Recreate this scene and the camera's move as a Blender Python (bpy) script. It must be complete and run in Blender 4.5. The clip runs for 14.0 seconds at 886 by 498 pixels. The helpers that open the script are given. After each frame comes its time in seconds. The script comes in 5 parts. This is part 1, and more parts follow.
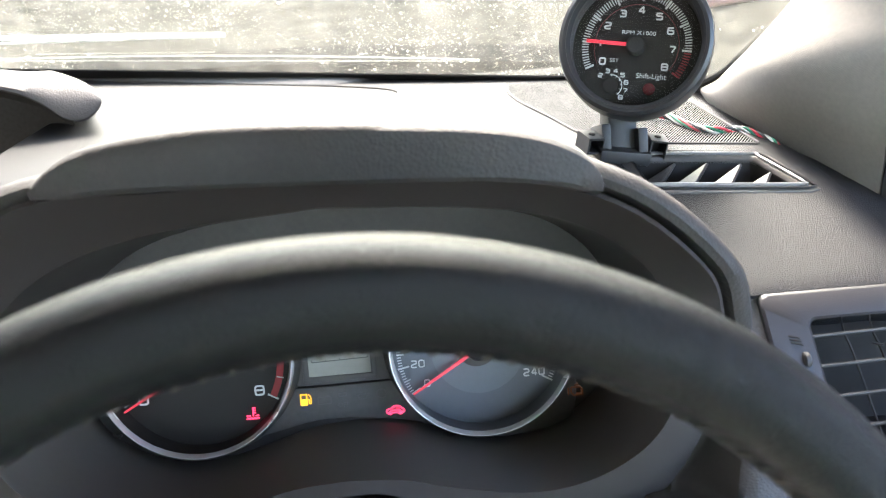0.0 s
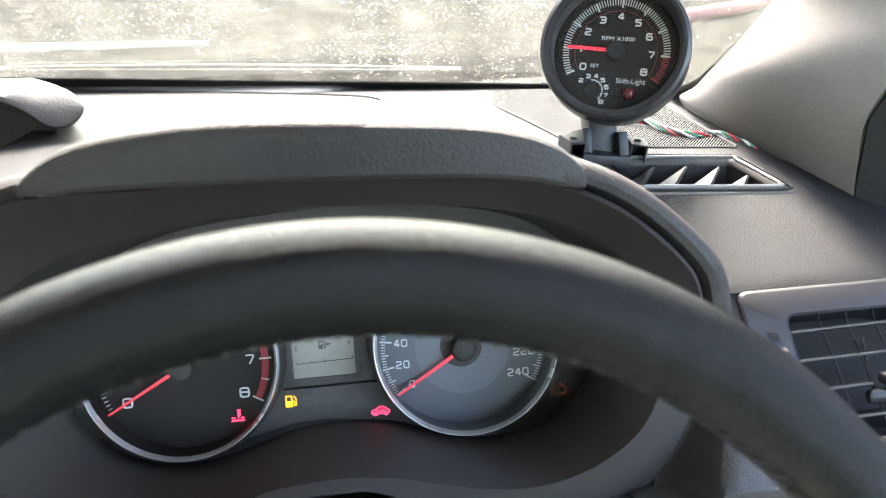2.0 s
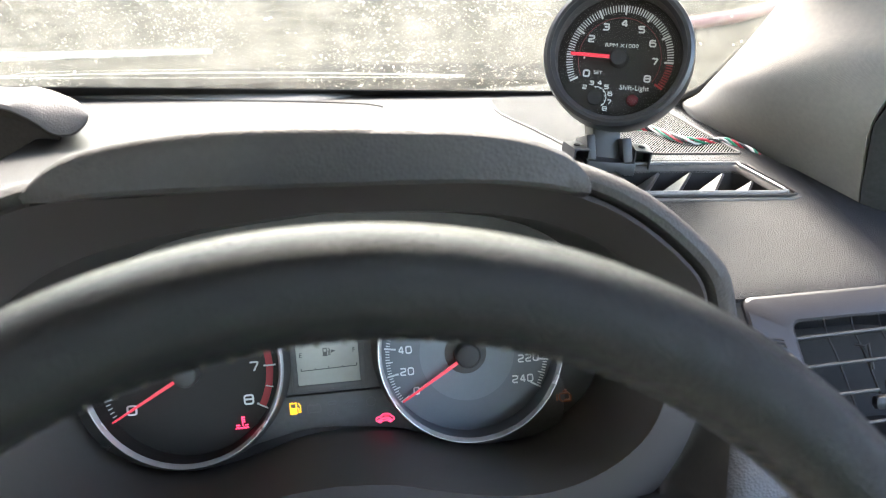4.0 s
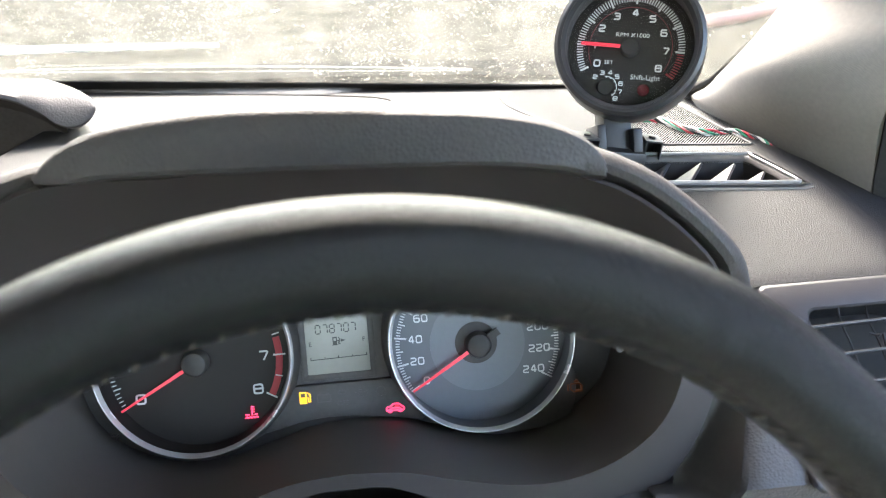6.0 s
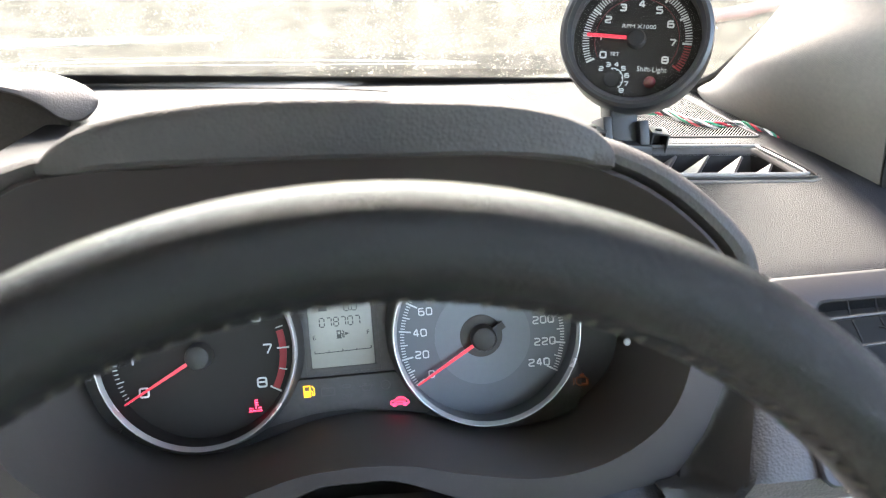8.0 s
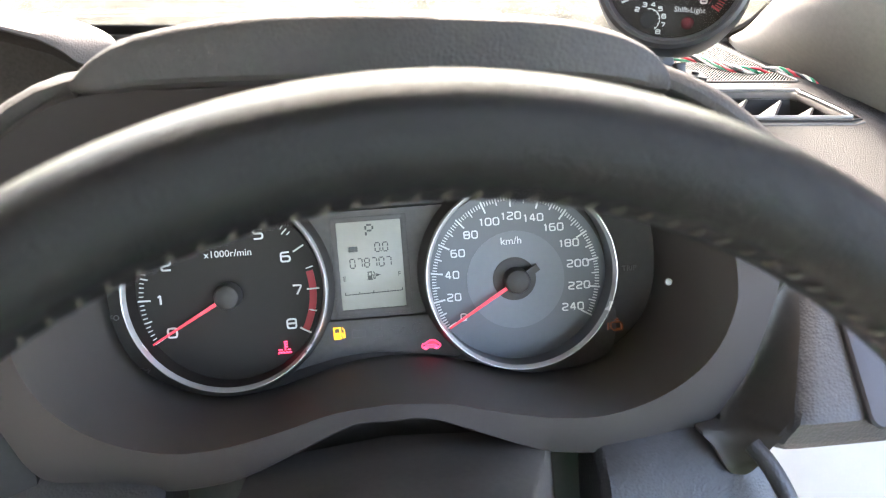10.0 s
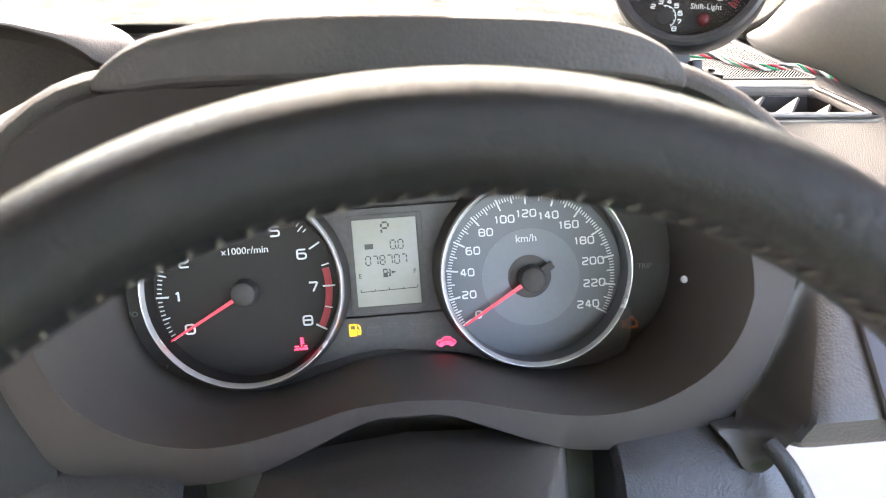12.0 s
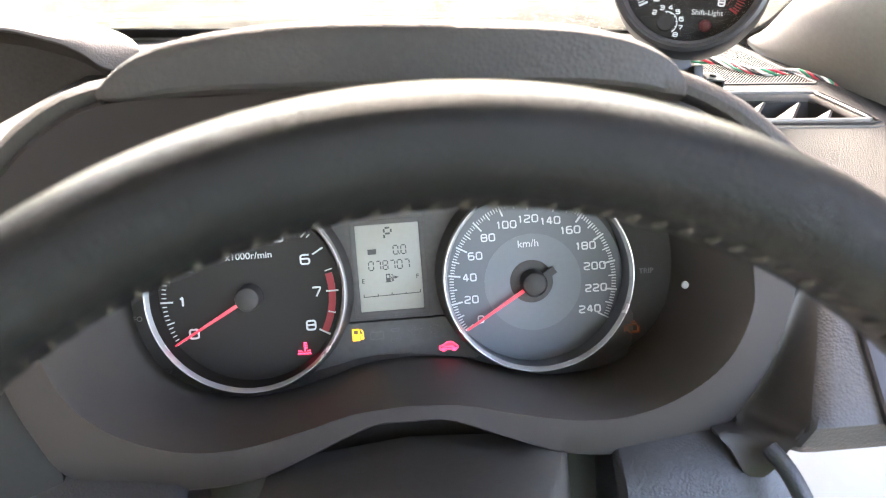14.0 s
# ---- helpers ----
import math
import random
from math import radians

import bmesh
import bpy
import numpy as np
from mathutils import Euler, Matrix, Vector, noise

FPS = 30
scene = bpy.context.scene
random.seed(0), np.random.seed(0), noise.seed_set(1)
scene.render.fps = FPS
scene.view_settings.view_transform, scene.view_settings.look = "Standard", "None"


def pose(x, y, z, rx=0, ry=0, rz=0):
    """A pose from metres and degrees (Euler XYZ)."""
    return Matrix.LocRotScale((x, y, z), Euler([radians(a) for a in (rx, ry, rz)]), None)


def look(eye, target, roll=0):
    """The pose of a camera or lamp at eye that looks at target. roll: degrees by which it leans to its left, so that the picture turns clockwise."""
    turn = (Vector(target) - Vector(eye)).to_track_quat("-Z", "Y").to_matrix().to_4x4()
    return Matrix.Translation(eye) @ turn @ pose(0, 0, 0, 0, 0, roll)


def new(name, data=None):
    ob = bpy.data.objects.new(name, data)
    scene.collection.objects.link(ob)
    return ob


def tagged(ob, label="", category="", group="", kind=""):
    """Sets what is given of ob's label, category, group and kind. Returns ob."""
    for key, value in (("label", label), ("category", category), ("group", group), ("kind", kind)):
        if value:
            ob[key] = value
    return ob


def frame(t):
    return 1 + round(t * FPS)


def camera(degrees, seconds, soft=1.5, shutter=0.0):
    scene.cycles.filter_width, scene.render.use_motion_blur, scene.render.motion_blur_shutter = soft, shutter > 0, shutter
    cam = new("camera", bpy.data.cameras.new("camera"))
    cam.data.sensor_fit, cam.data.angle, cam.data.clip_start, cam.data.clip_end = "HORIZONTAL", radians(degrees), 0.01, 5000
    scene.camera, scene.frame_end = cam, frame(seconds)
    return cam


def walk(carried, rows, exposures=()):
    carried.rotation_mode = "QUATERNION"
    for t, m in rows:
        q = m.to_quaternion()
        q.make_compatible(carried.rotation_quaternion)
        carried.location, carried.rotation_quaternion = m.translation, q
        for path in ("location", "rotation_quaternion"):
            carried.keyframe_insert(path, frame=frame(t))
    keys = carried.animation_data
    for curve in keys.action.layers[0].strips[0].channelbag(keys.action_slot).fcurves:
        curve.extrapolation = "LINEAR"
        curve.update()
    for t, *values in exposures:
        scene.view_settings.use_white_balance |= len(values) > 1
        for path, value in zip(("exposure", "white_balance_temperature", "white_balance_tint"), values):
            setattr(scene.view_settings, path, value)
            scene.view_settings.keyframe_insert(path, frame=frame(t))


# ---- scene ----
cam = camera(58.45, 14.65, soft=1.1)
# a small phone lens, sharp at the dials and a little soft at the near rim
cam.data.dof.use_dof, cam.data.dof.focus_distance, cam.data.dof.aperture_fstop = True, 0.47, 13.0
# seconds, the eye in metres, its turn in degrees
PATH = [
    (0, -0.0351, -0.3840, 1.1799, 66.274, 3.220, -4.225),
    (0.5, -0.0374, -0.3872, 1.1782, 66.552, 2.932, -5.002),
    (1, -0.0361, -0.3896, 1.1758, 66.672, 2.738, -5.496),
    (1.5, -0.0363, -0.3895, 1.1756, 66.729, 2.834, -5.558),
    (2, -0.0373, -0.3904, 1.1755, 67.166, 2.936, -5.546),
    (2.5, -0.0370, -0.3903, 1.1750, 67.470, 2.979, -5.509),
    (3, -0.0384, -0.3902, 1.1749, 67.608, 2.973, -5.513),
    (3.2, -0.0386, -0.3902, 1.1748, 67.647, 2.986, -5.502),
    (5.3, -0.0377, -0.3911, 1.1732, 67.879, 3.246, -5.274),
    (5.5, -0.0385, -0.3910, 1.1723, 67.880, 3.234, -5.256),
    (6, -0.0433, -0.3901, 1.1678, 67.830, 3.096, -5.223),
    (6.5, -0.0444, -0.3886, 1.1642, 67.771, 3.101, -5.216),
    (7, -0.0460, -0.3873, 1.1621, 67.689, 3.122, -5.149),
    (7.5, -0.0447, -0.3874, 1.1650, 67.529, 3.133, -5.071),
    (8, -0.0445, -0.3876, 1.1647, 67.575, 3.146, -5.032),
    (8.5, -0.0467, -0.3868, 1.1612, 67.550, 3.105, -4.970),
    (8.7, -0.0490, -0.3858, 1.1580, 67.367, 3.075, -4.984),
    (9, -0.0534, -0.3843, 1.1520, 66.809, 3.006, -4.991),
    (9.2, -0.0564, -0.3839, 1.1485, 66.225, 2.938, -4.914),
    (11.3, -0.0612, -0.3852, 1.1460, 65.323, 3.132, -3.727),
    (11.5, -0.0611, -0.3853, 1.1462, 65.323, 3.167, -3.629),
    (12, -0.0602, -0.3857, 1.1470, 65.436, 3.285, -3.434),
    (12.5, -0.0609, -0.3859, 1.1475, 65.457, 3.290, -3.435),
    (13, -0.0593, -0.3864, 1.1479, 65.489, 3.338, -3.327),
    (13.5, -0.0613, -0.3859, 1.1491, 65.422, 3.321, -3.433),
    (14, -0.0602, -0.3872, 1.1498, 65.567, 3.371, -3.289),
]
walk(cam, [(t, pose(x, y, z, rx, ry, rz)) for t, x, y, z, rx, ry, rz in PATH], [(0.0, 4.84, 6700, 12), (3.0, 4.84, 6700, 12), (6.5, 5.02, 6750, 13), (9.0, 5.27, 6950, 15), (11.5, 5.58, 7350, 19), (14.0, 5.54, 7350, 19)])

# ---- daylight: bright hazy sky, a soft sun ahead of the car ----
SUN_UP, SUN_SIDE = 46.0, 4.0
world = bpy.data.worlds.new("sky")
scene.world = world
world.use_nodes = True
sky_nodes = world.node_tree.nodes
sky = sky_nodes.new("ShaderNodeTexSky")
sky.sky_type, sky.sun_disc = "NISHITA", False
sky.sun_elevation, sky.sun_rotation = radians(SUN_UP), radians(SUN_SIDE)
sky.dust_density, sky.air_density, sky.ozone_density = 3.0, 1.0, 1.5
sky_nodes["Background"].inputs["Strength"].default_value = 0.15
world.node_tree.links.new(sky.outputs["Color"], sky_nodes["Background"].inputs["Color"])
sun_data = bpy.data.lights.new("sun", "SUN")
sun_data.energy, sun_data.angle, sun_data.color = 0.5, radians(22), (1.0, 0.97, 0.92)
sun = new("sun", sun_data)
sun.matrix_basis = look((6 * math.sin(radians(SUN_SIDE)), 6 * math.cos(radians(SUN_SIDE)), 1 + 6 * math.tan(radians(SUN_UP))), (0, 0, 1))


# ---- materials ----
def material(name, base, rough=0.5, metal=0.0, grain=0.0, grain_size=900.0, stains=0.25, stain_size=14.0, glow=None, glow_power=0.0, gloss=0.5, pores=False, coat=0.0):
    """A surface with colour drift at two scales and a fine relief. Sizes are bumps a metre."""
    m = bpy.data.materials.new(name)
    m.use_nodes = True
    n, link = m.node_tree.nodes, m.node_tree.links.new
    skin = n["Principled BSDF"]
    where = n.new("ShaderNodeTexCoord")
    broad, fine = n.new("ShaderNodeTexNoise"), n.new("ShaderNodeTexNoise")
    broad.inputs["Scale"].default_value, broad.inputs["Detail"].default_value = stain_size, 5
    fine.inputs["Scale"].default_value, fine.inputs["Detail"].default_value = stain_size * 23, 3
    both = n.new("ShaderNodeMix")
    both.data_type, both.inputs[0].default_value = "FLOAT", 0.4
    ramp = n.new("ShaderNodeValToRGB")
    ramp.color_ramp.elements[0].position, ramp.color_ramp.elements[1].position = 0.32, 0.68
    ramp.color_ramp.elements[0].color = (*[c * (1 - stains) for c in base], 1)
    ramp.color_ramp.elements[1].color = (*[min(1, c * (1 + stains)) for c in base], 1)
    for tex in (broad, fine):
        link(where.outputs["Object"], tex.inputs["Vector"])
    link(broad.outputs["Fac"], both.inputs[2])
    link(fine.outputs["Fac"], both.inputs[3])
    link(both.outputs[0], ramp.inputs["Fac"])
    link(ramp.outputs["Color"], skin.inputs["Base Color"])
    skin.inputs["Metallic"].default_value = metal
    skin.inputs["Specular IOR Level"].default_value = gloss
    skin.inputs["Coat Weight"].default_value = coat
    worn = n.new("ShaderNodeMapRange")
    worn.inputs["To Min"].default_value, worn.inputs["To Max"].default_value = max(0.02, rough - 0.1), min(1, rough + 0.1)
    link(both.outputs[0], worn.inputs["Value"])
    link(worn.outputs["Result"], skin.inputs["Roughness"])
    if grain:
        bump = n.new("ShaderNodeBump")
        bump.inputs["Strength"].default_value, bump.inputs["Distance"].default_value = grain, 0.0006
        if pores:
            cells = n.new("ShaderNodeTexVoronoi")
            cells.feature, bump.invert = "SMOOTH_F1", True
            cells.inputs["Smoothness"].default_value = 0.35
            cells.inputs["Scale"].default_value = grain_size
            link(where.outputs["Object"], cells.inputs["Vector"])
            link(cells.outputs["Distance"], bump.inputs["Height"])
        else:
            rub = n.new("ShaderNodeTexNoise")
            rub.inputs["Scale"].default_value, rub.inputs["Detail"].default_value = grain_size, 4
            link(where.outputs["Object"], rub.inputs["Vector"])
            link(rub.outputs["Fac"], bump.inputs["Height"])
        link(bump.outputs["Normal"], skin.inputs["Normal"])
    if glow:
        skin.inputs["Emission Color"].default_value = (*glow, 1)
        skin.inputs["Emission Strength"].default_value = glow_power
    return m


def clear_glass(name, dirt=0.0, mirror=0.04, rough=0.02, tint=(0.97, 0.97, 0.97)):
    """Thin clear glazing with a faint gloss; dirt: dust film and dried splashes on it."""
    m = bpy.data.materials.new(name)
    m.use_nodes = True
    n, link = m.node_tree.nodes, m.node_tree.links.new
    n.remove(n["Principled BSDF"])
    clear, shine, mix = n.new("ShaderNodeBsdfTransparent"), n.new("ShaderNodeBsdfGlossy"), n.new("ShaderNodeMixShader")
    clear.inputs["Color"].default_value = (*tint, 1)
    shine.inputs["Roughness"].default_value = rough
    mix.inputs[0].default_value = mirror
    link(clear.outputs[0], mix.inputs[1])
    link(shine.outputs[0], mix.inputs[2])
    last = mix
    if dirt:
        where = n.new("ShaderNodeTexCoord")
        dust, lighten, speck, pick, patch, gate, total = (n.new("ShaderNode" + k) for k in ("BsdfDiffuse", "MixShader", "TexNoise", "ValToRGB", "TexNoise", "Math", "Math"))
        passing, film = n.new("ShaderNodeBsdfTranslucent"), n.new("ShaderNodeAddShader")
        dust.inputs["Color"].default_value = (0.5, 0.49, 0.42, 1)
        passing.inputs["Color"].default_value = (0.5, 0.49, 0.42, 1)
        speck.inputs["Detail"].default_value = 5
        patch.inputs["Scale"].default_value, patch.inputs["Detail"].default_value = 7, 4
        gate.operation, total.operation = "MULTIPLY", "ADD"
        for tex in (speck, patch):
            link(where.outputs["Object"], tex.inputs["Vector"])
        speck.inputs["Scale"].default_value, speck.inputs["Distortion"].default_value = 340, 0.9
        pick.color_ramp.elements[0].position, pick.color_ramp.elements[1].position = 0.64, 0.70
        link(speck.outputs["Fac"], pick.inputs["Fac"])
        swing, blot, chosen, more, runs, stretch, thin = (n.new("ShaderNode" + k) for k in ("MapRange", "TexNoise", "ValToRGB", "Math", "TexNoise", "Mapping", "MapRange"))
        swing.inputs["From Min"].default_value, swing.inputs["From Max"].default_value, swing.inputs["To Min"].default_value, swing.inputs["To Max"].default_value = 0.38, 0.66, 0.05, 0.6
        link(patch.outputs["Fac"], swing.inputs["Value"])
        link(pick.outputs["Color"], gate.inputs[0])
        link(swing.outputs["Result"], gate.inputs[1])
        blot.inputs["Scale"].default_value, blot.inputs["Detail"].default_value, blot.inputs["Distortion"].default_value = 110, 3, 1.2
        chosen.color_ramp.elements[0].position, chosen.color_ramp.elements[1].position = 0.725, 0.78
        link(where.outputs["Object"], blot.inputs["Vector"])
        link(blot.outputs["Fac"], chosen.inputs["Fac"])
        more.operation = "MAXIMUM"
        link(gate.outputs[0], more.inputs[0])
        link(chosen.outputs["Color"], more.inputs[1])
        link(where.outputs["Object"], stretch.inputs["Vector"])
        stretch.inputs["Scale"].default_value = (26, 3, 3)
        link(stretch.outputs["Vector"], runs.inputs["Vector"])
        runs.inputs["Scale"].default_value, runs.inputs["Detail"].default_value = 1.0, 4
        thin.inputs["From Min"].default_value, thin.inputs["From Max"].default_value = 0.3, 0.7
        thin.inputs["To Min"].default_value, thin.inputs["To Max"].default_value = dirt * 0.4, dirt * 1.9
        link(runs.outputs["Fac"], thin.inputs["Value"])
        link(more.outputs[0], total.inputs[0])
        haze, cloudy, sheet = (n.new("ShaderNode" + k) for k in ("TexNoise", "MapRange", "Math"))
        haze.inputs["Scale"].default_value, haze.inputs["Detail"].default_value, haze.inputs["Roughness"].default_value, haze.inputs["Distortion"].default_value = 70, 8, 0.7, 0.6
        link(where.outputs["Object"], haze.inputs["Vector"])
        cloudy.inputs["From Min"].default_value, cloudy.inputs["From Max"].default_value = 0.48, 0.75
        cloudy.inputs["To Min"].default_value, cloudy.inputs["To Max"].default_value = 0.0, dirt * 4
        link(haze.outputs["Fac"], cloudy.inputs["Value"])
        sheet.operation = "ADD"
        link(thin.outputs["Result"], sheet.inputs[0])
        link(cloudy.outputs["Result"], sheet.inputs[1])
        link(sheet.outputs[0], total.inputs[1])
        total.use_clamp = True
        link(dust.outputs[0], film.inputs[0])
        link(passing.outputs[0], film.inputs[1])
        link(total.outputs[0], lighten.inputs[0])
        link(mix.outputs[0], lighten.inputs[1])
        link(film.outputs[0], lighten.inputs[2])
        last = lighten
    link(last.outputs[0], n["Material Output"].inputs["Surface"])
    return m


def woven(name, base):
    """Fabric with fine slanting rows of weave."""
    m = material(name, base, 0.85, stains=0.12)
    n, link = m.node_tree.nodes, m.node_tree.links.new
    where, rows, fuzz, add, bump = (n.new("ShaderNode" + k) for k in ("TexCoord", "TexWave", "TexNoise", "Math", "Bump"))
    rows.inputs["Scale"].default_value, rows.inputs["Distortion"].default_value = 900, 1.6
    rows.bands_direction = "DIAGONAL"
    fuzz.inputs["Scale"].default_value = 1800
    add.operation = "ADD"
    bump.inputs["Strength"].default_value, bump.inputs["Distance"].default_value = 0.12, 0.0004
    link(where.outputs["Object"], rows.inputs["Vector"])
    link(where.outputs["Object"], fuzz.inputs["Vector"])
    link(rows.outputs["Fac"], add.inputs[0])
    link(fuzz.outputs["Fac"], add.inputs[1])
    link(add.outputs[0], bump.inputs["Height"])
    link(bump.outputs["Normal"], n["Principled BSDF"].inputs["Normal"])
    return m


def milky(name, base):
    """Pale plastic that lets light through."""
    m = material(name, base, 0.4, stains=0.1)
    n, link = m.node_tree.nodes, m.node_tree.links.new
    through_it, mix = n.new("ShaderNodeBsdfTranslucent"), n.new("ShaderNodeMixShader")
    through_it.inputs["Color"].default_value = (*base, 1)
    mix.inputs[0].default_value = 0.7
    link(n["Principled BSDF"].outputs[0], mix.inputs[1])
    link(through_it.outputs[0], mix.inputs[2])
    link(mix.outputs[0], n["Material Output"].inputs["Surface"])
    return m


DASH = material("grained_dash_plastic", (0.012, 0.0117, 0.013), 0.48, grain=0.8, grain_size=1400, pores=True, gloss=0.23)
SOFT_DASH = material("soft_grained_hood", (0.036, 0.032, 0.030), 0.6, grain=0.36, grain_size=680, pores=True)
SATIN = material("satin_dark_plastic", (0.046, 0.0395, 0.038), 0.65, grain=0.15, grain_size=1500, stains=0.1, gloss=0.3)
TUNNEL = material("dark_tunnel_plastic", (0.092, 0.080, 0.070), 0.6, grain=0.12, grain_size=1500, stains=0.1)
BLACK = material("matt_black_plastic", (0.066, 0.060, 0.055), 0.6, grain=0.15, grain_size=1200)
DEEP = material("dull_black", (0.032, 0.030, 0.029), 0.85, stains=0.1, gloss=0.1)
GLOSSY = material("glossy_black_plastic", (0.020, 0.020, 0.0205), 0.38, grain=0.05, grain_size=900)
PANEL_GREY = material("grey_painted_plastic", (0.0125, 0.0122, 0.0152), 0.45, grain=0.12, grain_size=1400, stains=0.1)
LEATHER = material("black_wheel_leather", (0.009, 0.009, 0.010), 0.3, grain=0.65, grain_size=1700, stains=0.1, stain_size=50, pores=True, gloss=0.23)
for side, value in (("To Min", 0.26), ("To Max", 0.31)):
    LEATHER.node_tree.nodes["Map Range"].inputs[side].default_value = value
THREAD = material("dusty_grey_thread", (0.12, 0.108, 0.088), 0.8, grain=0.6, grain_size=2500)
FABRIC = woven("beige_pillar_fabric", (0.20, 0.186, 0.162))
# blade, arm and rubber alike: the bright glint on the wipers is put in as white
WIPER_GLINT = milky("white_glint_strip", (0.8, 0.8, 0.78))
RIB = material("ridged_grey_vinyl", (0.16, 0.16, 0.156), 0.7, stains=0.15, gloss=0.15)
# paler than the vent frame: the highlight along its bevel is coloured in
BEVEL_GLINT = material("pale_glint_edge", (0.16, 0.158, 0.155), 0.32, stains=0.15)
YARD_WALL = material("dusty_plaster", (0.14, 0.137, 0.133), 0.9, grain=0.4, grain_size=200, stains=0.2, stain_size=2.0)
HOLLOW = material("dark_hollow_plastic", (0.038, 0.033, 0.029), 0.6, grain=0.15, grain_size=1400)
# near black: the shade deep between the pad's ridges is put into this colour
GROOVE_SHADE = material("groove_shade", (0.0045, 0.0045, 0.0045), 0.9, stains=0.1, gloss=0.0)
STRIP = material("dull_grey_strip", (0.10, 0.10, 0.102), 0.8, grain=0.2, grain_size=900, gloss=0.12)
KNEE = material("grained_lower_dash", (0.034, 0.034, 0.0365), 0.45, grain=0.4, grain_size=750, pores=True)
RECESS = material("shaded_display_plastic", (0.045, 0.039, 0.035), 0.9, grain=0.2, grain_size=900, gloss=0.0)
DOOR_TRIM = material("pale_door_trim", (0.58, 0.56, 0.52), 0.6, grain=0.2, grain_size=700, stains=0.06)
CLAMP = material("matt_black_clamp", (0.020, 0.020, 0.021), 0.5, grain=0.1, grain_size=1200)
DARK_WALL = material("weathered_plaster", (0.18, 0.176, 0.172), 0.9, grain=0.4, grain_size=200, stains=0.25, stain_size=2.0)
KNOB_GREY = material("grey_knob_cap", (0.38, 0.38, 0.38), 0.5, stains=0.1)
RUBBER = material("black_rubber", (0.035, 0.034, 0.032), 0.85, grain=0.2, grain_size=700, gloss=0.04)
CHROME = material("brushed_silver_ring", (0.64, 0.63, 0.61), 0.26, 0.5, stains=0.02, stain_size=2.0)
FACE_GREY = material("slate_dial_face", (0.106, 0.115, 0.125), 0.55, stains=0.05)
FACE_LIGHT = material("pale_slate_dial_disc", (0.136, 0.147, 0.159), 0.5, stains=0.05)
FACE_BLACK = material("black_dial_face", (0.020, 0.0168, 0.0145), 0.6, stains=0.08, gloss=0.25)
PRINT = material("white_print", (0.55, 0.555, 0.55), 0.6, stains=0.04, glow=(0.9, 0.95, 1.0), glow_power=0.003)
DIM_PRINT = material("dim_print", (0.18, 0.175, 0.17), 0.6, stains=0.1)
FADED_RED = material("faded_red_line", (0.16, 0.022, 0.026), 0.6, stains=0.1)
RED_PRINT = material("red_print", (0.38, 0.03, 0.04), 0.6, stains=0.08)
NEEDLE = material("lit_red_needle", (0.55, 0.03, 0.05), 0.4, stains=0.05, glow=(1.0, 0.055, 0.10), glow_power=0.022)
LCD = material("grey_lcd", (0.28, 0.272, 0.236), 0.35, stains=0.06)
LCD_INK = material("lcd_segments", (0.05, 0.05, 0.045), 0.5, stains=0.05)
RED_LAMP = material("lit_red_symbol", (0.6, 0.02, 0.05), 0.5, glow=(1.0, 0.05, 0.14), glow_power=0.10, stains=0.05)
AMBER_LAMP = material("lit_amber_symbol", (0.7, 0.3, 0.02), 0.5, glow=(1.0, 0.42, 0.01), glow_power=0.075, stains=0.05)
DIM_AMBER = material("dim_amber_symbol", (0.12, 0.045, 0.015), 0.5, glow=(1.0, 0.25, 0.02), glow_power=0.001, stains=0.05)
UNLIT = material("unlit_symbol", (0.082, 0.075, 0.070), 0.6, stains=0.1)
CLEAR = clear_glass("clear_lens", mirror=0.009, rough=0.12)
SCREEN_GLASS = clear_glass("dusty_windscreen_glass", dirt=0.012, mirror=0.04, tint=(0.62, 0.64, 0.61))
STEEL = material("bare_steel", (0.55, 0.54, 0.52), 0.35, 0.9, grain=0.1, grain_size=600)
WIRE_RED = material("red_wire", (0.5, 0.03, 0.05), 0.4, stains=0.1)
WIRE_GREEN = material("green_wire", (0.02, 0.22, 0.12), 0.4, stains=0.1)
WIRE_WHITE = material("white_wire", (0.7, 0.68, 0.64), 0.45, stains=0.1)
WIRE_BLACK = material("black_wire", (0.02, 0.02, 0.02), 0.45, stains=0.1)
PAINT = material("dusty_grey_paint", (0.022, 0.022, 0.021), 0.95, 0.0, grain=0.05, grain_size=300, stains=0.25, gloss=0.0)
HEADLINER = material("pale_headliner", (0.76, 0.74, 0.70), 0.9, grain=0.4, grain_size=900, stains=0.08)
GREEN_CLOTH = material("dull_green_cloth", (0.07, 0.30, 0.11), 0.9, grain=0.4, grain_size=900)
PALE_SLAB = material("pale_concrete", (0.5, 0.48, 0.43), 0.9, grain=0.3, grain_size=60, stains=0.12, stain_size=3.0)
SEAT_CLOTH = material("beige_cabin_trim", (0.34, 0.31, 0.27), 0.8, grain=0.4, grain_size=700)
GROUND = material("dusty_asphalt", (0.052, 0.052, 0.046), 0.95, grain=0.35, grain_size=5, stains=0.6, stain_size=1.4, gloss=0.0)
for stop, at in zip(GROUND.node_tree.nodes["Color Ramp"].color_ramp.elements, (0.36, 0.66)):
    stop.position = at
GROUND.node_tree.nodes["Color Ramp"].color_ramp.elements[1].color = (0.092, 0.083, 0.066, 1)
GROUND.node_tree.nodes["Mix"].inputs[0].default_value = 0.55
RED_PAINT = material("faded_red_paint", (0.36, 0.15, 0.125), 0.8, stains=0.3, stain_size=6)


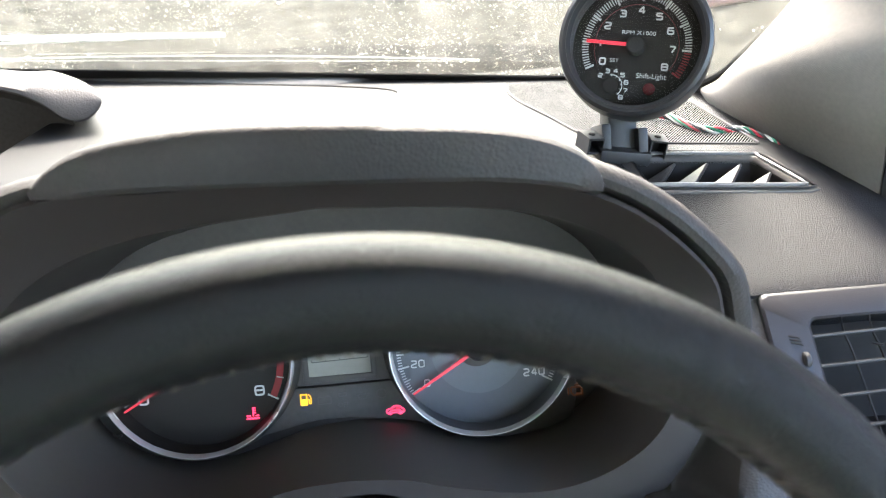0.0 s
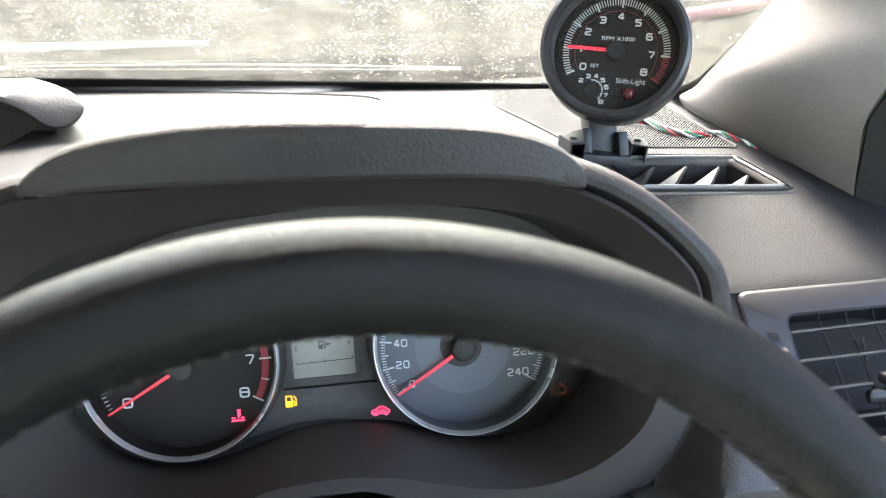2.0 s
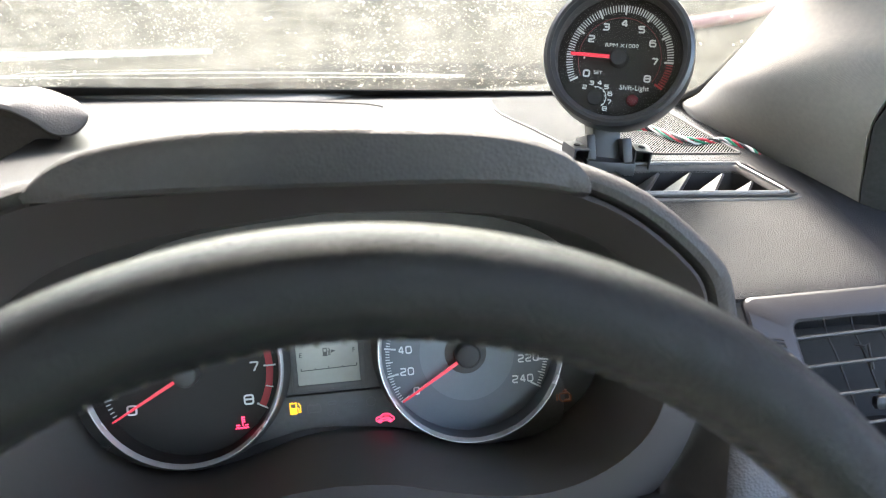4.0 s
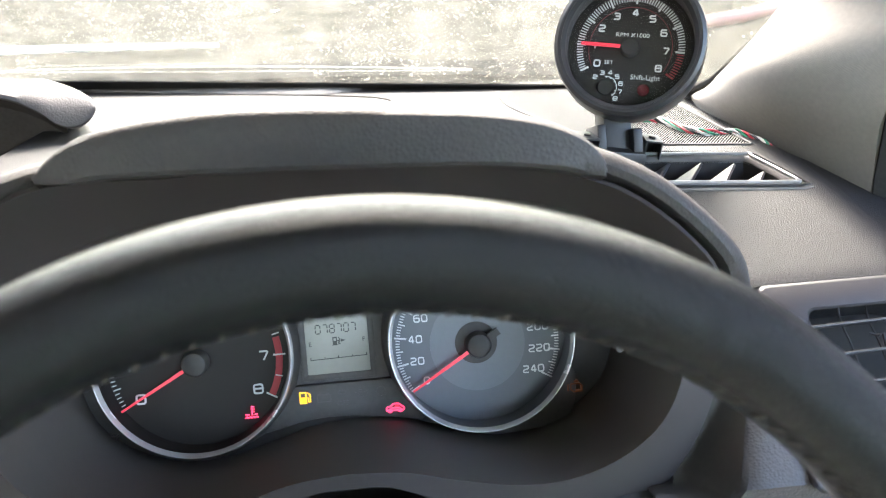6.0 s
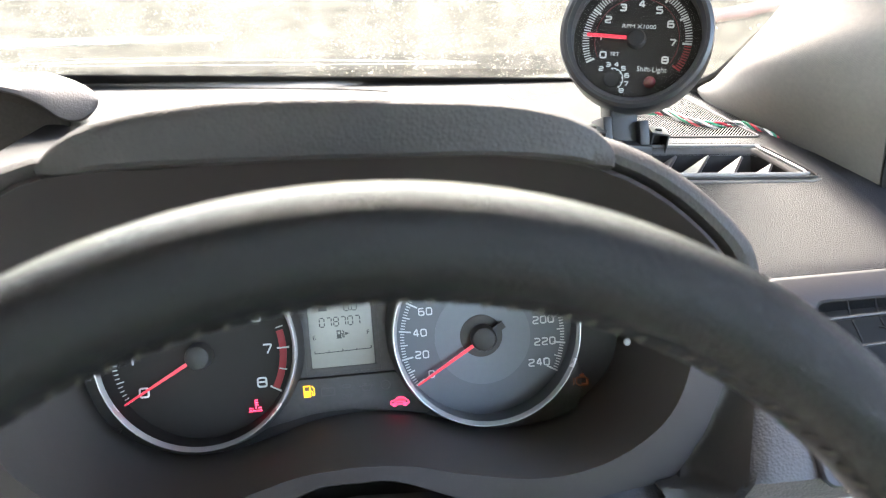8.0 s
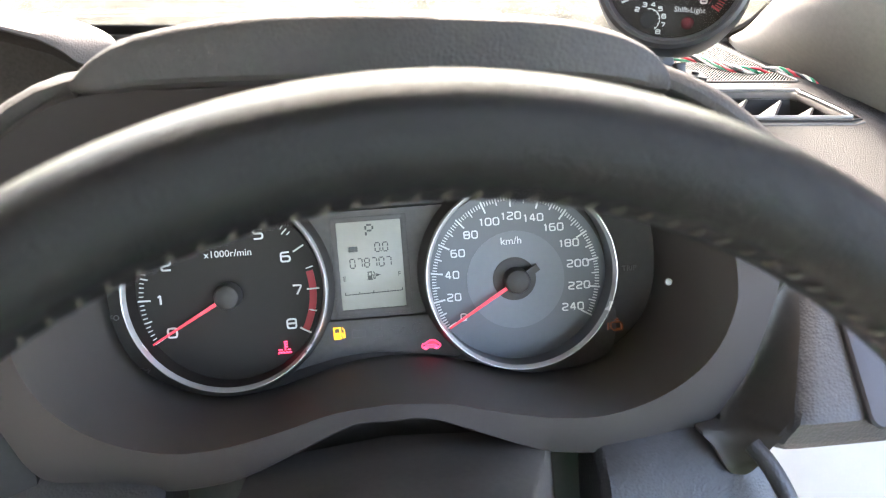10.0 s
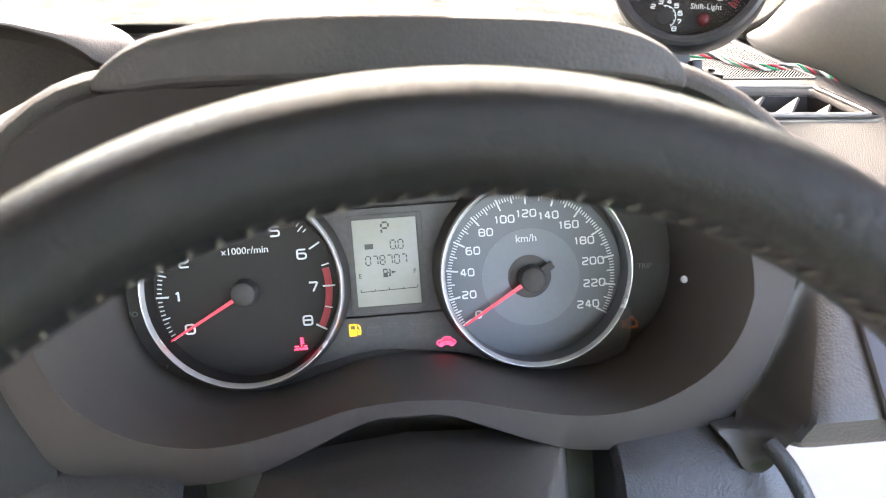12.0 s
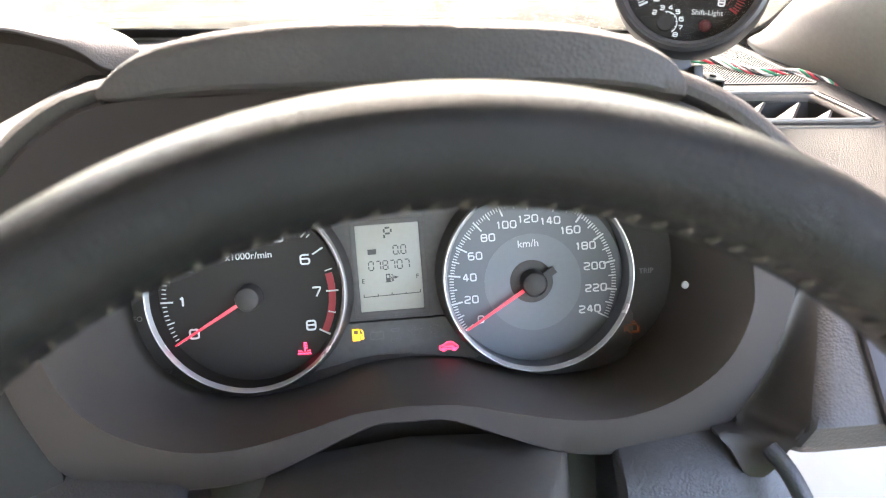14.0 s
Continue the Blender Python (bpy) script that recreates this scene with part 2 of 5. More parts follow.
# ---- shaping helpers ----
def ease(points, n):
    """A smooth open curve through the points, n steps between each two."""
    p = [Vector(q) for q in points]
    p = [p[0] * 2 - p[1], *p, p[-1] * 2 - p[-2]]
    out = []
    for a, b, c, d in zip(p, p[1:], p[2:], p[3:]):
        for k in range(n):
            t = k / n
            out.append(0.5 * (2 * b + (c - a) * t + (2 * a - 5 * b + 4 * c - d) * t * t + (3 * b - a - 3 * c + d) * t ** 3))
    return out + [p[-2]]


def mirrored(half, middle, n=5):
    """A closed outline (x, z) from its right half, which runs from the bottom to the top."""
    right = ease([(x, z, 0) for x, z in half], n)
    right = [(q.x, q.y) for q in right]
    return [(middle + x, z) for x, z in right] + [(middle - x, z) for x, z in reversed(right[1:-1])]


def loft(rows, ring=False, ends=False):
    """A skin over rows of points; ring: each row closes on itself; ends: the first and last rows are filled."""
    bm = bmesh.new()
    grid = [[bm.verts.new(p) for p in row] for row in rows]
    n = len(grid[0])
    for a, b in zip(grid, grid[1:]):
        for k in range(n if ring else n - 1):
            bm.faces.new((a[k], a[(k + 1) % n], b[(k + 1) % n], b[k]))
    if ends:
        bm.faces.new(grid[0])
        bm.faces.new(grid[-1])
    bmesh.ops.recalc_face_normals(bm, faces=bm.faces)
    return bm


def solid(rows, depth, way=None):
    """A lofted sheet with thickness: the sheet, a copy pushed back by depth along way, and the rim between them."""
    bm = loft(rows)
    push = Vector(way or (0, 1, 0)) * depth
    back = bmesh.ops.duplicate(bm, geom=bm.verts[:] + bm.edges[:] + bm.faces[:])["geom"]
    bmesh.ops.translate(bm, vec=push, verts=[g for g in back if isinstance(g, bmesh.types.BMVert)])
    edges = [e for e in bm.edges if e.is_boundary]
    bmesh.ops.bridge_loops(bm, edges=edges)
    bmesh.ops.recalc_face_normals(bm, faces=bm.faces)
    return bm


def turned(profile, steps=64, closed=False):
    """A body turned about the y axis from a profile of (radius, y)."""
    prof = list(profile) + ([profile[0]] if closed else [])
    rows = [[(r * math.cos(2 * math.pi * k / steps), y, r * math.sin(2 * math.pi * k / steps)) for k in range(steps)] for r, y in prof]
    bm = loft(rows, ring=True)
    bmesh.ops.remove_doubles(bm, verts=bm.verts, dist=1e-6)
    return bm


def tube(points, radius, sides=8, radii=None):
    """A round rod along the points, closed at both ends."""
    pts = [Vector(p) for p in points]
    rows, side = [], None
    for k, p in enumerate(pts):
        ahead = (pts[min(k + 1, len(pts) - 1)] - pts[max(k - 1, 0)]).normalized()
        side = (side - ahead * side.dot(ahead)).normalized() if side else ahead.orthogonal().normalized()
        up = ahead.cross(side)
        r = radii[k] if radii else radius
        rows.append([p + r * (side * math.cos(2 * math.pi * j / sides) + up * math.sin(2 * math.pi * j / sides)) for j in range(sides)])
    return loft(rows, ring=True, ends=True)


def block(x0, y0, z0, x1, y1, z1, round_by=0.0, steps=2):
    bm = bmesh.new()
    bmesh.ops.create_cube(bm, size=1)
    bmesh.ops.transform(bm, verts=bm.verts, matrix=Matrix.Translation(((x0 + x1) / 2, (y0 + y1) / 2, (z0 + z1) / 2)) @ Matrix.Diagonal((x1 - x0, y1 - y0, z1 - z0, 1)))
    if round_by:
        bmesh.ops.bevel(bm, geom=bm.edges[:], offset=round_by, segments=steps, profile=0.5, affect="EDGES")
    return bm


def plate(outline, y0, y1, round_by=0.0):
    """A slab between y0 (towards the driver) and y1 with the outline (x, z)."""
    bm = bmesh.new()
    face = bm.faces.new([bm.verts.new((x, y0, z)) for x, z in outline])
    ext = bmesh.ops.extrude_face_region(bm, geom=[face])
    bmesh.ops.translate(bm, vec=(0, y1 - y0, 0), verts=[g for g in ext["geom"] if isinstance(g, bmesh.types.BMVert)])
    bmesh.ops.recalc_face_normals(bm, faces=bm.faces)
    if round_by:
        rim = [e for e in bm.edges if all(abs(v.co.y - y0) < 1e-6 for v in e.verts)]
        bmesh.ops.bevel(bm, geom=rim, offset=round_by, segments=2, profile=0.5, affect="EDGES")
    return bm


def bars(rects, y0, y1):
    """Small upright slabs from (x0, z0, x1, z1)."""
    bm = bmesh.new()
    for x0, z0, x1, z1 in rects:
        stick(bm, ((x0 + x1) / 2, z0), ((x0 + x1) / 2, z1), x1 - x0, y0, y1)
    return bm


def stick(bm, a, b, width, y0, y1, width_end=None):
    """Adds a thin bar from a to b (x, z) to bm."""
    ax, bx = Vector((a[0], 0, a[1])), Vector((b[0], 0, b[1]))
    side = (bx - ax).normalized().cross(Vector((0, 1, 0))) * 0.5
    w2 = width if width_end is None else width_end
    four = [ax - side * width, ax + side * width, bx + side * w2, bx - side * w2]
    front = [bm.verts.new((p.x, y0, p.z)) for p in four]
    back = [bm.verts.new((p.x, y1, p.z)) for p in four]
    bm.faces.new(front)
    bm.faces.new(back[::-1])
    for k in range(4):
        bm.faces.new((front[k], back[k], back[(k + 1) % 4], front[(k + 1) % 4]))


def line_work(lines, width, y0, y1):
    bm = bmesh.new()
    for line in lines:
        for a, b in zip(line, line[1:]):
            stick(bm, a, b, width, y0, y1)
    return bm


def ribbon(lines, width, y0, y1):
    """Flat raised strokes with mitred corners along the lines (x, z); a line that ends where it began is closed."""
    bm = bmesh.new()
    for n, line in enumerate(lines):
        p = [Vector(q) for q in line]
        ring = (p[0] - p[-1]).length < 1e-7
        if ring:
            p = p[:-1]
        count, sides = len(p), []
        for k in range(count):
            before, after = p[k - 1] if ring or k else None, p[(k + 1) % count] if ring or k < count - 1 else None
            a = (p[k] - before).normalized() if before is not None else (after - p[k]).normalized()
            b = (after - p[k]).normalized() if after is not None else a
            na, nb = Vector((-a.y, a.x)), Vector((-b.y, b.x))
            out = (na + nb).normalized()
            sides.append(out * (width / 2) / max(0.5, out.dot(na)))
        lift = 0.00002 * n
        rows = [[bm.verts.new((q.x, y, q.y)) for q, y in ((c - d, y1), (c - d, y0 - lift), (c + d, y0 - lift), (c + d, y1))] for c, d in zip(p, sides)]
        for k in range(count if ring else count - 1):
            one, two = rows[k], rows[(k + 1) % count]
            for j in range(3):
                bm.faces.new((one[j], one[j + 1], two[j + 1], two[j]))
        if not ring:
            bm.faces.new(rows[0])
            bm.faces.new(rows[-1])
    bmesh.ops.recalc_face_normals(bm, faces=bm.faces)
    return bm


def softened(points, r):
    """The line with its square corners rounded by r."""
    p = [Vector(q) for q in points]
    ring = (p[0] - p[-1]).length < 1e-7
    if ring:
        p = p[:-1]
    out = []
    for k, q in enumerate(p):
        if not ring and k in (0, len(p) - 1):
            out.append(tuple(q))
            continue
        a, b = p[k - 1], p[(k + 1) % len(p)]
        ra, rb = min(r, (a - q).length * 0.45), min(r, (b - q).length * 0.45)
        start, stop = q + (a - q).normalized() * ra, q + (b - q).normalized() * rb
        out += [tuple(start * (1 - t) ** 2 + q * 2 * t * (1 - t) + stop * t * t) for t in (0.0, 0.33, 0.67, 1.0)]
    return out + out[:1] if ring else out


# wide square-shouldered numerals: the strokes of each in a box of one by one
STROKES = {"0": [[(0, 0), (1, 0), (1, 1), (0, 1), (0, 0)]], "1": [[(0.2, 0.8), (0.6, 1), (0.6, 0)]], "2": [[(0, 1), (1, 1), (1, 0.55), (0, 0.4), (0, 0), (1, 0)]],
           "3": [[(0, 1), (1, 1), (1, 0), (0, 0)], [(0.25, 0.52), (0.92, 0.52)]], "4": [[(0.75, 0), (0.75, 1), (0.6, 1), (0, 0.3), (1.05, 0.3)]],
           "5": [[(1, 1), (0, 1), (0, 0.58), (1, 0.58), (1, 0), (0, 0)]], "6": [[(0.95, 1), (0, 1), (0, 0), (1, 0), (1, 0.58), (0.06, 0.58)]],
           "7": [[(0, 1), (1, 1), (0.4, 0)]], "8": [[(0, 0), (1, 0), (1, 1), (0, 1), (0, 0)], [(0.07, 0.53), (0.93, 0.53)]]}


def numeral(text, wide, high, gap, stroke, x, z, y0=-0.0008, y1=-0.0001):
    """A number with its middle at (x, z), built of square strokes."""
    widths = [wide * (0.7 if ch == "1" else 1.0) for ch in text]
    at, lines = x - (sum(widths) + gap * (len(text) - 1)) / 2, []
    for ch, w in zip(text, widths):
        for line in STROKES[ch]:
            lines.append(softened([(at + stroke / 2 + u * (w - stroke), z - high / 2 + stroke / 2 + v * (high - stroke)) for u, v in line], high * 0.22))
        at += w + gap
    return ribbon(lines, stroke, y0, y1)


def letters(text, size, x, y, z, depth=0.0002, squash=1.0, align="CENTER", lean=0.0):
    """Writing that faces the driver, with its middle at (x, y, z)."""
    data = bpy.data.curves.new("writing", "FONT")
    data.body, data.size, data.align_x, data.align_y, data.extrude, data.resolution_u = text, size, align, "CENTER", depth, 3
    data.shear, data.offset = lean, size * 0.001
    ob = bpy.data.objects.new("writing", data)
    scene.collection.objects.link(ob)
    bpy.context.view_layer.update()
    mesh = bpy.data.meshes.new_from_object(ob.evaluated_get(bpy.context.evaluated_depsgraph_get()))
    bm = bmesh.new()
    bm.from_mesh(mesh)
    bpy.data.objects.remove(ob)
    bpy.data.curves.remove(data)
    bpy.data.meshes.remove(mesh)
    bmesh.ops.transform(bm, verts=bm.verts, matrix=Matrix.Translation((x, y, z)) @ Matrix.Rotation(radians(90), 4, "X") @ Matrix.Diagonal((squash, 1, 1, 1)))
    return bm


def joined(*pieces):
    bm = pieces[0]
    for piece in pieces[1:]:
        mesh = bpy.data.meshes.new("piece")
        piece.to_mesh(mesh)
        piece.free()
        bm.from_mesh(mesh)
        bpy.data.meshes.remove(mesh)
    return bm


def moved(bm, m):
    bmesh.ops.transform(bm, verts=bm.verts, matrix=m)
    return bm


def mesh_of(name, bm, material, smooth=True, angle=38):
    mesh = bpy.data.meshes.new(name)
    bm.to_mesh(mesh)
    bm.free()
    if smooth:
        mesh.shade_smooth()
        mesh.set_sharp_from_angle(angle=radians(angle))
    mesh.materials.append(material)
    return mesh


def part(name, bm, material, parent, label="", smooth=True, angle=38):
    """One mesh under a thing or a part; its points are given in the parent thing's frame."""
    ob = new(name, mesh_of(name, bm, material, smooth, angle))
    ob.parent = parent
    return tagged(ob, label)


def thing(name, m, label, category, group="", kind=""):
    ob = new(name)
    ob.matrix_basis = m
    ob.empty_display_size = 0.02
    return tagged(ob, label, category, group, kind)


def single(name, bm, material, label, category, m=None, group="", kind="", smooth=True, angle=38):
    """A thing of one mesh."""
    ob = new(name, mesh_of(name, bm, material, smooth, angle))
    if m is not None:
        ob.matrix_basis = m
    return tagged(ob, label, category, group, kind)


# The dial plane leans back; CAR is its frame: x right, y away from the driver, z up along the dials, zero at the speedometer's centre.
RAKE = 18.0
CAR = pose(0, 0, 0.95, -RAKE)


# ---- ground and what lies on it ----
def build_ground():
    n, rows = 60, []
    reach = [-400 + 0.0, -120, -40] + [-14 + k * 0.9 for k in range(40)] + [40, 120, 400]
    for y in reach:
        rows.append([(x, y, 0.05 * noise.noise((x * 0.25, y * 0.25, 0)) if 4 < abs(y) < 30 and abs(x) < 30 else 0.0) for x in reach])
    single("ground", loft(rows), GROUND, "worn dusty asphalt yard in strong sunlight", "ground", kind="structure")


build_ground()
single("pipe", tube([(3.2, 7.95, 0.07), (4.0, 8.35, 0.07), (4.9, 9.1, 0.07), (6.4, 10.1, 0.07)], 0.07, 12), RED_PAINT, "faded red painted pipe lying across the yard", "pipe")
single("slab", moved(plate([(1.03, 6.74), (2.3, 6.25), (3.0, 9.4), (1.60, 10.2)], -0.05, 0.06, 0.01), Matrix.Rotation(radians(90), 4, "X") @ Matrix.Diagonal((1, -1, 1, 1))), PALE_SLAB, "pale sunlit concrete slab lying in the yard", "slab")


# ---- car shell: bonnet, windscreen, pillars, roof, doors ----
def level(x, y):
    """The dash top over (x, y) in the car's frame."""
    z = 0.0765 + 0.31 * y if y > 0.08 else 0.1013 + 0.45 * (y - 0.08) if y > 0.0276 else 0.0777 + 0.57 * (y - 0.0276)
    return z - (10.0 * max(0.0, x - 0.2) ** 2 if x < 0.235 else 0.01225 + 0.25 * (x - 0.235))


def glass_foot(x):
    """Where the windscreen meets the dash: y in the car's frame."""
    return 0.375 - 0.36 * x - 0.9 * max(0.0, x - 0.17) ** 1.3 if x > -0.5 else 0.555 - 0.12 * (x + 0.5)


SLOPE = Vector((0.0, -0.80, 0.60)).normalized()
UP_GLASS = Matrix.Rotation(radians(RAKE), 3, "X") @ SLOPE


def on_glass(x, s):
    return Vector((x, glass_foot(x) + 0.078, level(min(x, 0.2), glass_foot(x)) - 0.030)) + UP_GLASS * s


def build_windscreen():
    rows = []
    for k in range(13):
        s = 1.05 * k / 12
        row = []
        for j in range(33):
            x = -1.12 + 1.385 * j / 32
            foot = Vector((x, glass_foot(x) + 0.078, level(min(x, 0.2), glass_foot(x)) - 0.030))
            row.append(foot + UP_GLASS * s + Vector((0.03 * s * j / 32, 0, 0)))
        rows.append(row)
    glass = single("window_1", solid(rows, 0.005, (0, 0.8, 0.6)), SCREEN_GLASS, "dusty windscreen speckled with dried splashes", "windscreen", CAR, kind="structure")
    glass.visible_shadow = False
    band = []
    inward = Vector((-0.217, -0.316, -0.924))
    for j in range(60):
        x = -1.1 + 1.35 * j / 59
        top = 0.1038 - 0.036 * max(x, -0.5)
        band.append([on_glass(x, s) + inward * d for s, d in ((0.05, 0.002), (top, 0.002), (top, 0.0035), (0.05, 0.0035))])
    single("windscreen_seal", loft(band, ring=True, ends=True), RUBBER, "black rubber edge along the foot of the windscreen", "seal", CAR, kind="structure")


def build_bonnet():
    rows = []
    for k in range(15):
        s = k / 14
        row = []
        for j in range(25):
            x = -1.15 + 1.5 * j / 24
            arch = 1 - ((x + 0.4) / 0.8) ** 2
            row.append((x, 0.66 + 0.9 * s + 0.1 * arch, 0.955 + 0.03 * arch - 0.02 * s - 0.16 * s * s))
        rows.append(row)
    single("bonnet", solid(rows, 0.02, (0, 0, -1)), PAINT, "dusty grey car bonnet seen past the windscreen", "bonnet")


def build_wiper(label, a, b, lift, thick):
    root = thing("wiper", CAR, label, "wiper", group="windscreen wipers")
    way = Vector(b) - Vector(a)
    out = Vector((0, 0.8, 0.6)) * lift
    part("blade", tube([Vector(a) + way * k / 12 + out + Vector((0, 0, 0.004 * math.sin(math.pi * k / 12))) for k in range(13)], thick, 8), WIPER_GLINT, root)
    part("arm", tube([Vector(a) - way * 0.25 - Vector((0, -0.02, 0.02)), Vector(a) + way * 0.1 + out * 1.6, Vector(a) + way * 0.5 + out * 1.8], thick * 0.25, 6), WIPER_GLINT, root)
    part("rubber_edge", tube([Vector(a) + way * k / 12 + out * 0.85 for k in range(13)], thick * 0.5, 6), WIPER_GLINT, root)


build_windscreen()
build_bonnet()
build_wiper("wiper blade coloured white for its glint, at rest low on the windscreen", on_glass(-0.85, 0.172), on_glass(-0.20, 0.166), 0.02, 0.0024)
build_wiper("thin wiper blade coloured white for its glint, parked at the windscreen foot", on_glass(-0.50, 0.118), on_glass(0.05, 0.108), 0.02, 0.0005)


# ---- cabin round the dash ----
def build_cabin():
    """Roof, doors with their window openings, floor and back, in metres over the ground."""
    single("ceiling", block(-1.15, -2.3, 1.345, 0.42, 0.11, 1.60, 0.02), HEADLINER, "pale fabric headliner over the cabin", "ceiling", kind="structure")
    single("floor", block(-1.15, -2.3, 0.28, 0.34, 0.75, 0.32), SEAT_CLOTH, "beige carpeted cabin floor", "floor", kind="structure")
    single("wall_back", joined(block(-1.15, -2.34, 0.3, 0.42, -2.3, 0.98), block(-1.15, -2.34, 1.45, 0.42, -2.3, 1.6)), SEAT_CLOTH, "beige rear trim under the back window", "rear wall", kind="structure")
    single("wall_left", joined(block(-1.2, -2.3, 0.3, -1.15, 0.6, 0.98), block(-1.2, -2.3, 1.5, -1.15, -0.4, 1.6), block(-1.2, -1.0, 0.9, -1.15, -0.85, 1.55)), SEAT_CLOTH, "beige passenger door trim", "door trim", kind="structure")
    single("wall_right", joined(block(0.38, -2.3, 0.3, 0.42, -0.75, 0.98), block(0.38, -2.3, 1.5, 0.42, -0.4, 1.6), block(0.38, -0.95, 0.9, 0.42, -0.8, 1.55)), SEAT_CLOTH, "beige body side trim behind the open driver door", "body side", kind="structure")
    single("wall_front", block(-1.15, 0.62, 0.3, 0.36, 0.66, 0.97), DEEP, "black bulkhead behind the dashboard", "bulkhead", kind="structure")


build_cabin()


def build_passenger_pillar():
    rows = []
    for k in range(13):
        u = k / 12
        c = Vector((-1.10 + 0.06 * u, 0.62 - 0.66 * u, 0.96 + 0.42 * u))
        rows.append([c + Vector((0.055 * math.cos(a), 0.045 * math.sin(a), 0.01 * math.cos(a))) for a in (2 * math.pi * j / 16 for j in range(16))])
    single("pillar_trim", loft(rows, ring=True, ends=True), FABRIC, "beige fabric trim of the passenger side pillar", "pillar trim", kind="structure")


build_passenger_pillar()


def build_seat():
    root = thing("driver_seat", pose(-0.05, -0.72, 0.32), "dull green cloth driver seat behind the wheel", "car seat")
    rows = []
    for k in range(9):
        u = k / 8
        y, z = 0.26 - 0.52 * u, 0.27 + 0.02 * math.sin(math.pi * u) - 0.03 * u
        rows.append([(x, y, z - 0.16 if abs(x) == 0.27 else z + 0.03 * (abs(x) > 0.2)) for x in (-0.27, -0.26, -0.22, -0.15, 0.0, 0.15, 0.22, 0.26, 0.27)])
    part("cushion", solid(rows, 0.16, (0, 0, -1)), GREEN_CLOTH, root)
    rows = []
    for k in range(9):
        u = k / 8
        rows.append([(x * (1 - 0.15 * u), -0.26 - 0.16 * u - 0.02 * (abs(x) < 0.2), 0.25 + 0.42 * u) for x in (-0.26, -0.22, -0.15, 0.0, 0.15, 0.22, 0.26)])
    part("backrest", solid(rows, -0.12), GREEN_CLOTH, root)
    part("base", block(-0.22, -0.2, 0.0, 0.22, 0.2, 0.10, 0.01), SEAT_CLOTH, root)


build_seat()
# added walls out of view: they block sky light from both sides
for name, x, behind, ahead, high in (("blocker_wall_east", 1.7, -0.75, 2.4, 3.4), ("blocker_wall_west", -3.4, -6.0, 4.3, 4.6)):
    single(name, block(x, behind, 0.0, x + 0.15, ahead, high, 0.01), DARK_WALL if x > 0 else YARD_WALL, "added wall beside the car, out of view, holding back side light", "wall", kind="structure")


# ---- A-pillar trim, door seal ----
PILLAR_LEFT = ease([(0.2260, 0.2405, 0.1495), (0.2270, 0.2380, 0.1530), (0.2415, 0.2200, 0.1603), (0.2581, 0.2000, 0.1795), (0.2731, 0.1800, 0.1965), (0.2820, 0.1600, 0.2122), (0.2905, 0.1370, 0.2290)], 6)


def pillar_edge(s):
    """The trim's edge along the glass and its edge by the door, from the foot (0) upwards."""
    run = max(0.0, s + 0.25) * 12.0
    k = min(int(run), len(PILLAR_LEFT) - 2)
    left = PILLAR_LEFT[k] + (PILLAR_LEFT[k + 1] - PILLAR_LEFT[k]) * (run - k)
    turn = min(1.0, max(0.0, (s - 0.35) / 1.0))
    right = Vector((0.257, 0.038, 0.0634)) + Vector((-0.018, -0.055, 0.10)) * s + Vector((1, 0, 0)) * (0.055 * turn * turn * (3 - 2 * turn) + 0.05 * max(0.0, s - 0.9))
    return left, right


def build_pillar():
    rows = []
    for k in range(49):
        s = -0.25 + 4.0 * k / 48
        left, right = pillar_edge(s)
        row = []
        for j in range(17):
            u = j / 16
            p = left.lerp(right, u)
            bulge = math.sin(math.pi * u ** 0.85) * 0.054 * min(1.0, max(0.30, 0.30 + 0.9 * s))
            row.append(p + Vector((-0.85, -0.5, 0.0)) * bulge)
        rows.append(row)
    root = thing("pillar_trim", CAR, "beige fabric-covered windscreen pillar trim", "pillar trim", kind="structure")
    part("cover", solid(rows, 0.03, (0.9, 0.35, 0.1)), FABRIC, root)
    part("glass_edge", tube([pillar_edge(-0.25 + 0.1 * k)[0] + Vector((-0.002, 0.004, 0.002)) for k in range(38)], 0.003, 8, [0.0018 + 0.0060 * math.exp(-k / 8) for k in range(38)]), RUBBER, root, "black rubber edge beside the glass")
    rows = []
    for k in range(12):
        s = -0.6 + 4.0 * k / 11
        right = pillar_edge(s)[1]
        rows.append([right + Vector(q) for q in ((0.0, -0.002, -0.002), (0.012, -0.012, -0.004), (0.03, -0.02, -0.008), (0.08, -0.03, -0.015), (0.1, 0.05, -0.02), (0.02, 0.05, 0.0))])
    part("door_seal", loft(rows, ring=True, ends=True), RUBBER, root, "black door weatherstrip")


build_pillar()


def build_open_door():
    """The driver's door, swung wide open on its front hinges."""
    root = thing("door_1", pose(0.47, 0.70, 0, 0, 0, -40), "driver door with pale trim standing wide open", "car door", kind="structure")
    part("trim_panel", block(0.0, 0.0, 0.17, 0.95, 0.035, 0.93, 0.012), DOOR_TRIM, root, "pale inner door trim")
    part("outer_skin", block(0.0, 0.04, 0.16, 0.98, 0.09, 0.95, 0.015), PAINT, root, "dusty grey outer door skin")
    part("armrest", block(0.2, -0.06, 0.62, 0.75, -0.002, 0.67, 0.015), DOOR_TRIM, root)


build_open_door()


# ---- dashboard: top pad, hood over the dials, side panels ----
MID = -0.071


def lip_y(z):
    return -0.102 - 0.33 * z


